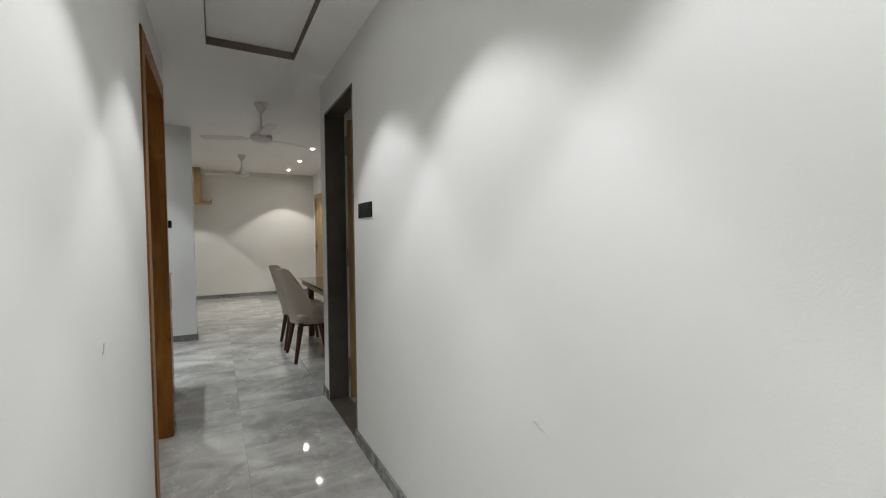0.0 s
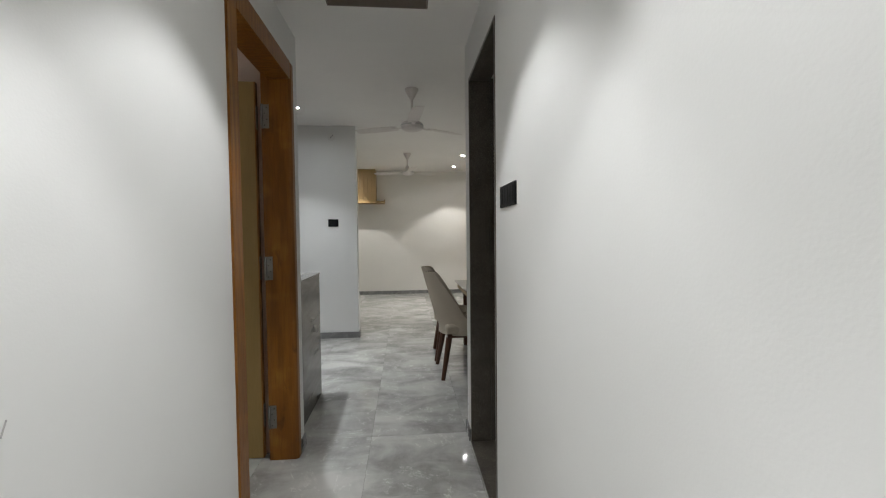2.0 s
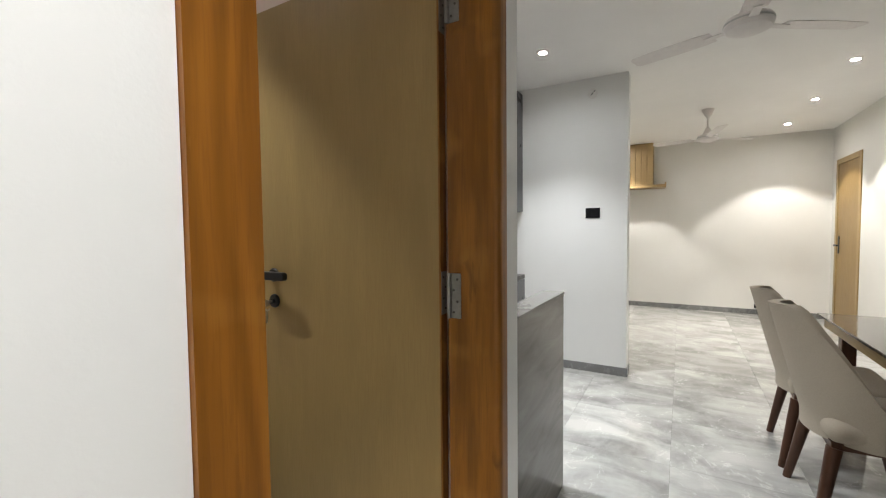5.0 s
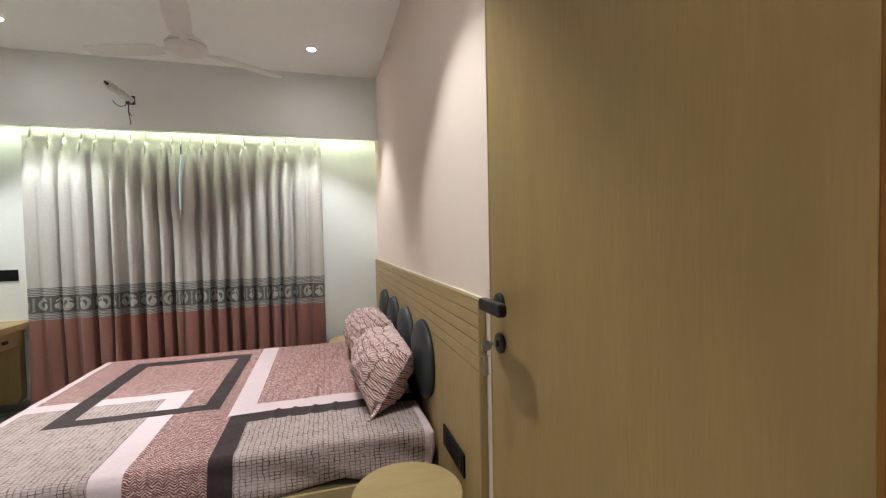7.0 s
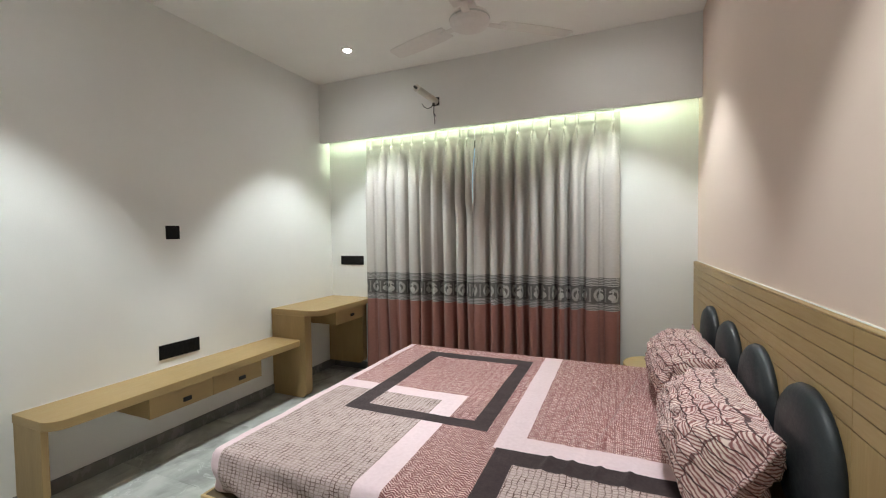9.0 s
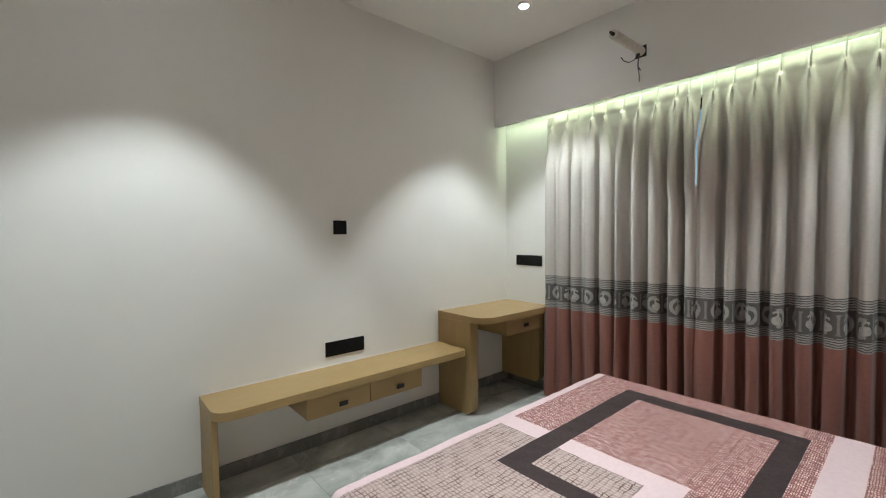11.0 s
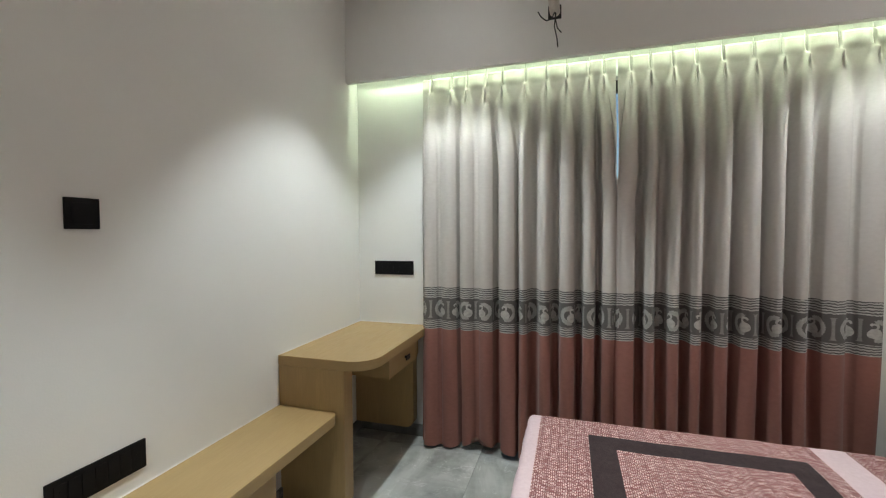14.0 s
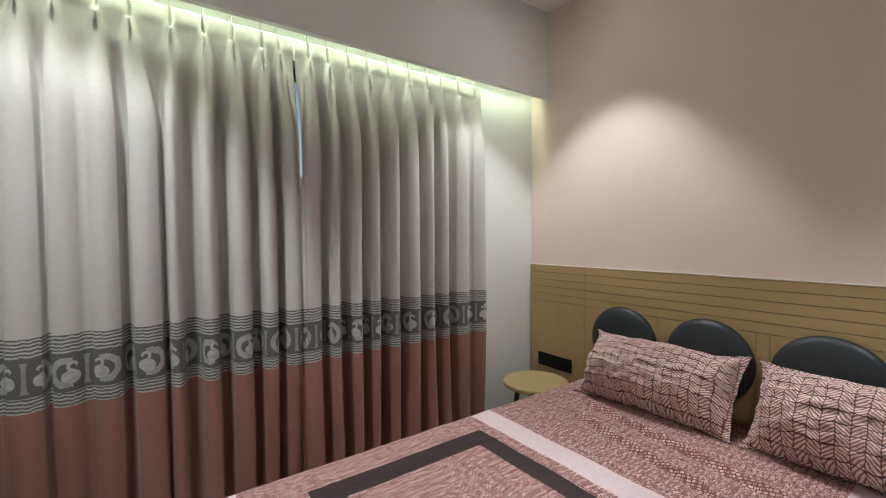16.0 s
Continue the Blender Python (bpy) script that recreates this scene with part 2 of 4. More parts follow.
def sheet_cloth():
    """Printed cotton bedsheet: pale bands, a dark square frame and three small patterns, laid out in plan; folds carry it down the sides."""
    m = fresh("sheet_cloth")
    w = put(m, "ShaderNodeNewGeometry").outputs["Position"]
    xyz = put(m, "ShaderNodeSeparateXYZ", {0: w})
    drop = calc(m, "MINIMUM", calc(m, "SUBTRACT", xyz.outputs[2], 0.452), 0.0)
    x = calc(m, "ADD", xyz.outputs[0], calc(m, "MULTIPLY", drop, calc(m, "LESS_THAN", xyz.outputs[0], -0.56)))
    y = calc(m, "ADD", xyz.outputs[1], calc(m, "MULTIPLY", drop, calc(m, "LESS_THAN", xyz.outputs[1], 2.345)))
    flat = put(m, "ShaderNodeCombineXYZ", {0: x, 1: y}).outputs[0]

    def rect(x0, x1, y0, y1):
        return calc(m, "MULTIPLY", within(m, x, x0, x1), within(m, y, y0, y1))

    def either(*some):
        out = some[0]
        for s in some[1:]:
            out = calc(m, "MAXIMUM", out, s)
        return out

    n1 = calc(m, "MULTIPLY", calc(m, "SUBTRACT", grain(m, flat, 22, 3), 0.5), 0.022)
    n2 = calc(m, "MULTIPLY", calc(m, "SUBTRACT", grain(m, flat, 27, 3), 0.47), 0.020)
    soft = grain(m, flat, 60, 3)
    # crackled check on beige
    gx = calc(m, "LESS_THAN", calc(m, "FRACT", calc(m, "DIVIDE", calc(m, "ADD", x, n1), 0.0215)), 0.20)
    gy = calc(m, "LESS_THAN", calc(m, "FRACT", calc(m, "DIVIDE", calc(m, "ADD", y, n2), 0.0150)), 0.22)
    beige = blend(m, ramp(m, soft, 0.3, 0.7), (0.43, 0.32, 0.31), (0.56, 0.45, 0.42))
    beige = blend(m, calc(m, "MULTIPLY", calc(m, "MAXIMUM", gx, gy), ramp(m, grain(m, flat, 19, 4), 0.36, 0.62, 0.30, 0.98)), beige, (0.115, 0.062, 0.052))
    # rose basket weave: short pale dashes in rows, in cells parted by dark wavering lines
    rx, ry = calc(m, "ADD", x, n1), calc(m, "ADD", y, n2)
    fleck = grain(m, scaled(m, flat, 40, 58, 1), 1.0, 3, 0.65)
    tx, ty = calc(m, "ADD", x, calc(m, "MULTIPLY", n1, 0.45)), calc(m, "ADD", y, calc(m, "MULTIPLY", n2, 0.45))
    row = calc(m, "FLOOR", calc(m, "DIVIDE", tx, 0.007))
    slip = calc(m, "MULTIPLY", calc(m, "FRACT", calc(m, "MULTIPLY", calc(m, "SINE", calc(m, "MULTIPLY", row, 12.9898)), 43758.5)), 0.018)
    dashes = calc(m, "MULTIPLY", calc(m, "LESS_THAN", calc(m, "FRACT", calc(m, "DIVIDE", calc(m, "ADD", ty, slip), 0.018)), 0.74), calc(m, "LESS_THAN", calc(m, "FRACT", calc(m, "DIVIDE", tx, 0.007)), 0.62))
    rose = blend(m, calc(m, "MULTIPLY", dashes, ramp(m, fleck, 0.38, 0.58, 0.08, 1.0)), (0.27, 0.095, 0.095), (0.86, 0.65, 0.61))
    web = calc(m, "MAXIMUM", calc(m, "LESS_THAN", calc(m, "FRACT", calc(m, "DIVIDE", ry, 0.033)), 0.12), calc(m, "LESS_THAN", calc(m, "FRACT", calc(m, "DIVIDE", rx, 0.034)), 0.10))
    rose = blend(m, calc(m, "MULTIPLY", web, 0.6), rose, (0.15, 0.045, 0.048))
    # coarse dark-red herringbone
    zig = calc(m, "ADD", calc(m, "ADD", y, n2), calc(m, "MULTIPLY", calc(m, "PINGPONG", calc(m, "ADD", x, n1), 0.019), 0.9))
    hb = calc(m, "GREATER_THAN", calc(m, "SINE", calc(m, "MULTIPLY", zig, 500.0)), 0.0)
    red = blend(m, calc(m, "MULTIPLY", hb, ramp(m, fleck, 0.34, 0.56, 0.15, 1.0)), (0.17, 0.05, 0.05), (0.72, 0.50, 0.47))
    red = blend(m, calc(m, "MULTIPLY", web, 0.4), red, (0.12, 0.035, 0.037))
    pale = blend(m, ramp(m, soft, 0.3, 0.7), (0.70, 0.535, 0.565), (0.76, 0.60, 0.63))
    dark = blend(m, ramp(m, soft, 0.3, 0.7), (0.034, 0.021, 0.023), (0.05, 0.032, 0.033))
    col = blend(m, within(m, y, 0.0, 3.20), rose, red)
    col = blend(m, calc(m, "GREATER_THAN", x, 0.55), col, rose)
    col = blend(m, either(rect(-9, 0.165, 0, 3.2), rect(0.55, 9, 0, 2.70)), col, beige)
    bands = either(rect(-9, 0.225, 3.125, 3.225), rect(0.115, 0.225, 0, 3.225), rect(0.495, 0.61, 2.76, 9), rect(0.495, 9, 2.765, 2.88), rect(-9, -0.525, 0, 9), rect(1.388, 9, 0, 2.60))
    col = blend(m, bands, col, pale)
    frame_out, frame_in = rect(-0.325, 0.435, 2.875, 3.945), rect(-0.225, 0.35, 2.955, 3.845)
    frame_mask = calc(m, "SUBTRACT", frame_out, frame_in)
    darks = either(frame_mask, rect(0.51, 0.60, 0, 2.765), rect(0.51, 9, 2.66, 2.765))
    col = blend(m, darks, col, dark)
    weave = grain(m, flat, 700, 2)
    return dress(m, col, 0.8, weave, 0.2, spec=0.2, sheen=0.1)


def pillow_cloth():
    m = fresh("pillow_cloth")
    v = place(m)
    xyz = put(m, "ShaderNodeSeparateXYZ", {0: v})
    wob = calc(m, "MULTIPLY", calc(m, "SUBTRACT", grain(m, v, 16, 3), 0.5), 0.020)
    sway = calc(m, "MULTIPLY", calc(m, "SUBTRACT", grain(m, v, 7, 3), 0.5), 0.045)
    x, y = calc(m, "ADD", xyz.outputs[0], wob), calc(m, "ADD", xyz.outputs[1], wob)
    zig = calc(m, "ADD", y, calc(m, "MULTIPLY", calc(m, "PINGPONG", x, 0.037), 0.75))
    dash = ramp(m, calc(m, "SINE", calc(m, "MULTIPLY", zig, 530.0)), -0.6, 0.15)
    nerve = calc(m, "LESS_THAN", calc(m, "FRACT", calc(m, "DIVIDE", x, 0.037)), 0.10)
    across = calc(m, "LESS_THAN", calc(m, "FRACT", calc(m, "DIVIDE", calc(m, "ADD", y, sway), 0.036)), 0.11)
    tint = blend(m, ramp(m, grain(m, v, 7, 2), 0.35, 0.65), (0.75, 0.55, 0.53), (0.84, 0.69, 0.63))
    col = blend(m, calc(m, "MULTIPLY", dash, ramp(m, grain(m, v, 80, 2), 0.3, 0.5, 0.55, 1.0)), (0.30, 0.125, 0.12), tint)
    col = blend(m, calc(m, "MULTIPLY", nerve, 0.8), col, (0.11, 0.036, 0.04))
    col = blend(m, calc(m, "MULTIPLY", across, 0.9), col, (0.06, 0.02, 0.022))
    return dress(m, col, 0.8, grain(m, v, 500, 2), 0.2, spec=0.2, sheen=0.1)


def glowing(name, c, strength):
    m = fresh(name)
    m.node_tree.nodes.remove(m.node_tree.nodes["Principled BSDF"])
    e = put(m, "ShaderNodeEmission", {0: (*c, 1), 1: strength})
    m.node_tree.links.new(e.outputs[0], m.node_tree.nodes["Material Output"].inputs[0])
    return m


def pane_glass():
    m = fresh("window_glass")
    p = m.node_tree.nodes["Principled BSDF"]
    p.inputs["Base Color"].default_value = (0.9, 0.95, 1, 1)
    p.inputs["Roughness"].default_value = 0.02
    p.inputs["Transmission Weight"].default_value = 1.0
    p.inputs["IOR"].default_value = 1.45
    return m


WHITE = paint("white_wall_paint", (0.80, 0.80, 0.775))
HALLWHITE = paint("hall_wall_paint", (0.79, 0.775, 0.73))
PINK = paint("blush_wall_paint", (0.75, 0.605, 0.525))
CEIL = paint("ceiling_paint", (0.88, 0.865, 0.835))
# dark tone standing in for shade on the ceiling tray's sides
TRAYSHADE = paint("taupe_tray_shade", (0.17, 0.14, 0.12))
VENEER = timber("ash_veneer_upright", (0.405, 0.279, 0.127), "z", 0.42, 0.13)
VENEER_Y = timber("ash_veneer_lengthwise", (0.40, 0.278, 0.127), "y", 0.40, 0.08)
VENEER_X = timber("ash_veneer_crosswise", (0.46, 0.33, 0.155), "x", 0.40, 0.09)
DOORSKIN = timber("door_veneer", (0.335, 0.216, 0.080), "z", 0.42, 0.13)
TEAK = teak()
FLOOR = marble("polished_floor_tile", (0.265, 0.26, 0.245), (0.60, 0.59, 0.555), 0.05, gloss=0.36)
FLOORBED = marble("pale_floor_tile", (0.27, 0.28, 0.262), (0.64, 0.66, 0.63), 0.10)
GROUT = plain("grout", (0.2, 0.19, 0.18), 0.8)
SKIRT = marble("skirting_tile", (0.15, 0.15, 0.147), (0.23, 0.23, 0.225), 0.25, False, 0.1)
STONE = granite()
GREYTILE = cladding()
LAMINATE = plain("grey_laminate", (0.11, 0.11, 0.112), 0.3, bump=0.0)
BLACK = plain("black_switch_plastic", (0.008, 0.008, 0.009), 0.45, var=0.2, spec=0.15)
BLACKMETAL = plain("black_metal", (0.012, 0.011, 0.011), 0.38, 0.0, spec=0.35)
STEEL = plain("brushed_steel", (0.55, 0.54, 0.52), 0.32, 1.0, scale=60)
HINGE = plain("dull_hinge_steel", (0.30, 0.29, 0.27), 0.45, 1.0, scale=60)
SCREW = plain("screw_head", (0.12, 0.11, 0.10), 0.4, 0.8)
ENAMEL = plain("white_enamel", (0.74, 0.70, 0.67), 0.35, var=0.03)
PLASTIC = plain("white_plastic", (0.75, 0.74, 0.71), 0.45, var=0.04)
LEATHER = plain("slate_leatherette", (0.016, 0.021, 0.025), 0.48, var=0.18, scale=220, bump=0.25)
CHAIRCLOTH = plain("taupe_upholstery", (0.43, 0.375, 0.30), 0.85, var=0.12, scale=350, bump=0.3, spec=0.2)
DARKWOOD = timber("walnut_leg", (0.085, 0.035, 0.018), "z", 0.35, 0.25)
TABLETOP = marble("dark_table_top", (0.06, 0.05, 0.045), (0.14, 0.12, 0.10), 0.08, False, 0.3)
CURTAIN, SHEET, PILLOW = curtain_cloth(), sheet_cloth(), pillow_cloth()
MATTRESS = plain("mattress_ticking", (0.6, 0.5, 0.5), 0.8)
BULB = glowing("lamp_diffuser", (0.97, 0.97, 0.97), 185)
BULBCOOL = glowing("cool_lamp_diffuser", (0.90, 0.96, 1.0), 700)
BULBHALL = glowing("hall_lamp_diffuser", (0.97, 0.97, 0.96), 560)
LED = glowing("cove_strip", (0.80, 1.0, 0.69), 78)
GLASS = pane_glass()
RUBBER = plain("black_tape", (0.02, 0.02, 0.02), 0.6)
LAGGING = plain("pipe_wrap", (0.62, 0.58, 0.53), 0.7, bump=0.3)
SEALANT = plain("white_sealant", (0.85, 0.84, 0.81), 0.4, var=0.03)
SCUFF = plain("scuff_mark", (0.42, 0.41, 0.39), 0.7)
GAP = plain("shadow_gap_backing", (0.10, 0.07, 0.035), 0.7)


# ---------------------------------------------------------------- mesh helpers
def box(bm, x0, x1, y0, y1, z0, z1, bev=0.0, seg=2):
    made = bmesh.ops.create_cube(bm, size=1.0)["verts"]
    for v in made:
        v.co = Vector(((x0 + x1) / 2 + v.co.x * (x1 - x0), (y0 + y1) / 2 + v.co.y * (y1 - y0), (z0 + z1) / 2 + v.co.z * (z1 - z0)))
    if bev:
        edges = list({e for v in made for e in v.link_edges})
        bmesh.ops.bevel(bm, geom=edges, offset=bev, segments=seg, profile=0.5, affect="EDGES")
    return bm


def boxed(*a, **k):
    return box(bmesh.new(), *a, **k)


def lathe(bm, profile, at=(0, 0, 0), seg=32, turn=None):
    """A solid of revolution about z from (radius, height) pairs; turn: a matrix for it."""
    rings = []
    for r, z in profile:
        ring = [bm.verts.new((max(r, 1e-4) * math.cos(2 * math.pi * i / seg), max(r, 1e-4) * math.sin(2 * math.pi * i / seg), z)) for i in range(seg)]
        rings.append(ring)
    for a, b in zip(rings, rings[1:]):
        for i in range(seg):
            bm.faces.new((a[i], a[(i + 1) % seg], b[(i + 1) % seg], b[i]))
    bm.faces.new(rings[0][::-1])
    bm.faces.new(rings[-1])
    m = Matrix.Translation(at) @ (turn if turn else Matrix())
    for ring in rings:
        for v in ring:
            v.co = m @ v.co
    return bm


def rod(bm, a, b, ra, rb=None, seg=20):
    a, b = Vector(a), Vector(b)
    rb = ra if rb is None else rb
    turn = (b - a).to_track_quat("Z", "Y").to_matrix().to_4x4()
    return lathe(bm, [(ra, 0), (rb, (b - a).length)], a, seg, turn)


def tube(bm, points, r, seg=8):
    points = [Vector(p) for p in points]
    rings = []
    for i, p in enumerate(points):
        d = (points[min(i + 1, len(points) - 1)] - points[max(i - 1, 0)]).normalized()
        q = d.to_track_quat("Z", "Y").to_matrix()
        rings.append([bm.verts.new(p + q @ Vector((r * math.cos(2 * math.pi * k / seg), r * math.sin(2 * math.pi * k / seg), 0))) for k in range(seg)])
    for a, b in zip(rings, rings[1:]):
        for k in range(seg):
            bm.faces.new((a[k], a[(k + 1) % seg], b[(k + 1) % seg], b[k]))
    bm.faces.new(rings[0][::-1])
    bm.faces.new(rings[-1])
    return bm


def prism(bm, outline, axis, lo, hi, bev=0.0):
    """A flat outline pushed along an axis: z: (x, y), x: (y, z), y: (x, z)."""
    def at(p, h):
        return {"z": (p[0], p[1], h), "x": (h, p[0], p[1]), "y": (p[0], h, p[1])}[axis]
    a = [bm.verts.new(at(p, lo)) for p in outline]
    b = [bm.verts.new(at(p, hi)) for p in outline]
    n = len(a)
    faces = [bm.faces.new(a[::-1]), bm.faces.new(b)] + [bm.faces.new((a[i], a[(i + 1) % n], b[(i + 1) % n], b[i])) for i in range(n)]
    bmesh.ops.recalc_face_normals(bm, faces=faces)
    if bev:
        edges = list({e for f in faces[:2] for e in f.edges})
        bmesh.ops.bevel(bm, geom=edges, offset=bev, segments=2, profile=0.5, affect="EDGES")
    return bm


def rounded(x0, x1, y0, y1, radii, seg=8):
    """An outline with its own radius at each corner, from (x0, y0) counterclockwise."""
    out = []
    for (cx, cy, sx, sy, start), r in zip(((x0, y0, 1, 1, 180), (x1, y0, -1, 1, 270), (x1, y1, -1, -1, 0), (x0, y1, 1, -1, 90)), radii):
        if r <= 0:
            out.append((cx, cy))
            continue
        for i in range(seg + 1):
            a = radians(start + 90 * i / seg)
            out.append((cx + sx * r + r * math.cos(a), cy + sy * r + r * math.sin(a)))
    return out


def mesh_of(name, bm, material, smooth=None):
    bmesh.ops.recalc_face_normals(bm, faces=bm.faces)
    me = bpy.data.meshes.new(name)
    bm.to_mesh(me)
    bm.free()
    me.materials.append(material)
    if smooth is not None:
        me.shade_smooth()
        me.set_sharp_from_angle(angle=radians(smooth))
    return me


def root_of(ob):
    while ob.parent:
        ob = ob.parent
    return ob


def part(name, bm, material, parent, label="", smooth=20):
    """One mesh under a thing or a part; bm is in world places for a thing at its place."""
    base = root_of(parent).location
    bmesh.ops.translate(bm, vec=-base, verts=bm.verts)
    ob = new(name, mesh_of(name, bm, material, smooth))
    ob.parent = parent
    return tagged(ob, label)


def thing(name, base, label, category, group=""):
    ob = new(name)
    ob.location = base
    ob.empty_display_size = 0.1
    return tagged(ob, label, category, group)


def single(name, bm, material, label, category, base, group="", smooth=20):
    bmesh.ops.translate(bm, vec=-Vector(base), verts=bm.verts)
    ob = new(name, mesh_of(name, bm, material, smooth))
    ob.location = base
    return tagged(ob, label, category, group)


def setting(name, bm, material, label, smooth=None):
    return tagged(new(name, mesh_of(name, bm, material, smooth)), label, kind="structure")


# ---------------------------------------------------------------- structure
def build_structure():
    T = 0.15
    setting("floor", boxed(-3.4, 8.2, -2.5, 5.0, -0.12, -0.006), GROUT, "grey polished tile floor through all rooms")
    # wall between corridor and bedroom, with the doorway
    bm = bmesh.new()
    box(bm, -3.4, 0.5505, Y_L, Y_SOUTH, 0, 2.95)
    box(bm, 0.5505, 1.447, Y_L, Y_SOUTH, 2.285, 2.95)
    box(bm, 1.447, X_END, Y_L, Y_SOUTH, 0, 2.95, 0.004)
    setting("wall_corridor", bm, WHITE, "white painted corridor wall beside the bedroom door")
    # opposite wall with the bathroom doorway
    bm = bmesh.new()
    box(bm, -3.4, 0.735, Y_R - T, Y_R, 0, 2.95)
    box(bm, 0.735, 1.475, Y_R - T, Y_R, 2.245, 2.95)
    box(bm, 1.475, 1.625, Y_R - T, Y_R, 0, 2.95, 0.004)
    setting("wall_bathroom_side", bm, WHITE, "white painted corridor wall with a stone-lined doorway")
    setting("wall_corridor_end", boxed(-3.55, -3.4, Y_R - T, Y_SOUTH, 0, 2.95), WHITE, "plain white wall closing the corridor")
    setting("wall_headboard", boxed(X_HEAD, X_HEAD + T, Y_SOUTH, Y_WIN + 0.2, 0, 2.95), PINK, "blush painted wall behind the bed")
    setting("wall_television", boxed(X_TV - T, X_TV, Y_SOUTH, Y_WIN + 0.2, 0, 2.95), WHITE, "white painted wall above the low bench")
    bm = bmesh.new()
    box(bm, X_TV, -1.12, Y_WIN, Y_WIN + 0.2, 0, 2.95)
    box(bm, 0.82, X_HEAD, Y_WIN, Y_WIN + 0.2, 0, 2.95)
    box(bm, -1.12, 0.82, Y_WIN, Y_WIN + 0.2, 2.15, 2.95)
    setting("wall_window", bm, WHITE, "white painted wall around the curtained window")
    # bathroom shell
    bm = bmesh.new()
    box(bm, -0.4, -0.25, -2.3, Y_R - T, 0, 2.95)
    box(bm, -0.25, 1.625, -2.3, -2.15, 0, 2.95)
    box(bm, 1.475, 1.625, -2.15, Y_R - T, 0, 2.95)
    setting("wall_bathroom", bm, HALLWHITE, "plain walls of the unlit bathroom")
    # hall, kitchen and living room
    setting("wall_far", boxed(X_FAR, X_FAR + T, Y_HALL_S - T, 4.8, 0, 2.95), HALLWHITE, "cream wall at the end of the living room")
    bm = bmesh.new()
    box(bm, 1.625, 6.95, Y_HALL_S - T, Y_HALL_S, 0, 2.95)
    box(bm, 7.85, X_FAR, Y_HALL_S - T, Y_HALL_S, 0, 2.95)
    box(bm, 6.95, 7.85, Y_HALL_S - T, Y_HALL_S, 2.2, 2.95)
    setting("wall_dining", bm, HALLWHITE, "cream wall beside the dining table")
    setting("wall_living", boxed(4.41, X_FAR, 3.4, 3.55, 0, 2.95), HALLWHITE, "plain wall closing the living room")
    setting("wall_kitchen_column", boxed(4.257, 4.41, 0.505, 3.55, 0, 2.95, bev=0.004), WHITE, "white wall end between kitchen and living room")
    setting("wall_kitchen_back", boxed(X_HEAD + T, 4.257, 2.05, 2.2, 0, 2.95), WHITE, "white wall behind the kitchen units")
    setting("wall_entrance_back", boxed(6.9, 7.9, -2.3, -2.2, 0, 2.95), HALLWHITE, "plain wall behind the main door")
    # ceilings
    setting("ceiling", boxed(X_TV - T, X_HEAD, Y_SOUTH, Y_WIN + 0.2, Z_BED, Z_BED + 0.12), CEIL, "flat white bedroom ceiling")
    bm = bmesh.new()
    rx0, rx1, ry0, ry1 = -3.0, 1.18, -0.232, 0.287
    box(bm, -3.4, rx0, Y_R, Y_L, Z_COR, Z_COR + 0.3)
    box(bm, rx1, X_END + 0.02, Y_R, Y_L, Z_COR, Z_COR + 0.3)
    box(bm, rx0, rx1, Y_R, ry0, Z_COR, Z_COR + 0.3)
    box(bm, rx0, rx1, ry1, Y_L, Z_COR, Z_COR + 0.3)
    box(bm, rx0, rx1, ry0, ry1, Z_COR + 0.05, Z_COR + 0.3)
    setting("ceiling_corridor", bm, CEIL, "dropped corridor ceiling with a shallow tray")
    # thin faces over the tray sides, their shade painted in as dark colour
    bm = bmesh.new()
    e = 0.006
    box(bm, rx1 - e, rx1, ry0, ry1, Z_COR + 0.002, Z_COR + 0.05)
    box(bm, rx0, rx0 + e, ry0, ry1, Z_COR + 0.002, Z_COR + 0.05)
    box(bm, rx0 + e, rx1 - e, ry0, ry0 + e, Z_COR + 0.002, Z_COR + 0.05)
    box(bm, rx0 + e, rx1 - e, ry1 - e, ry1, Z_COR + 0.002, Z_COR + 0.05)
    setting("trim_ceiling_tray", bm, TRAYSHADE, "ceiling tray sides in dark taupe, shade put into the colour")
    bm = bmesh.new()
    box(bm, X_END + 0.02, X_FAR, Y_HALL_S, 3.4, Z_HALL, Z_HALL + 0.14)
    box(bm, 6.9, 7.9, -2.2, Y_HALL_S, Z_HALL, Z_HALL + 0.14)
    setting("ceiling_hall", bm, CEIL, "flat ceiling over kitchen, dining and living area")
    setting("ceiling_bathroom", boxed(-0.25, 1.475, -2.15, Y_R - T, 2.5, 2.62), CEIL, "plain bathroom ceiling")
    # bulkhead hiding the curtain track
    bm = boxed(X_TV, X_HEAD, Y_PEL, Y_PEL + 0.035, Z_PEL, Z_BED, bev=0.002)
    setting("trim_curtain_bulkhead", bm, WHITE, "white plaster bulkhead above the curtains")
    # skirting
    h, d = 0.075, 0.012
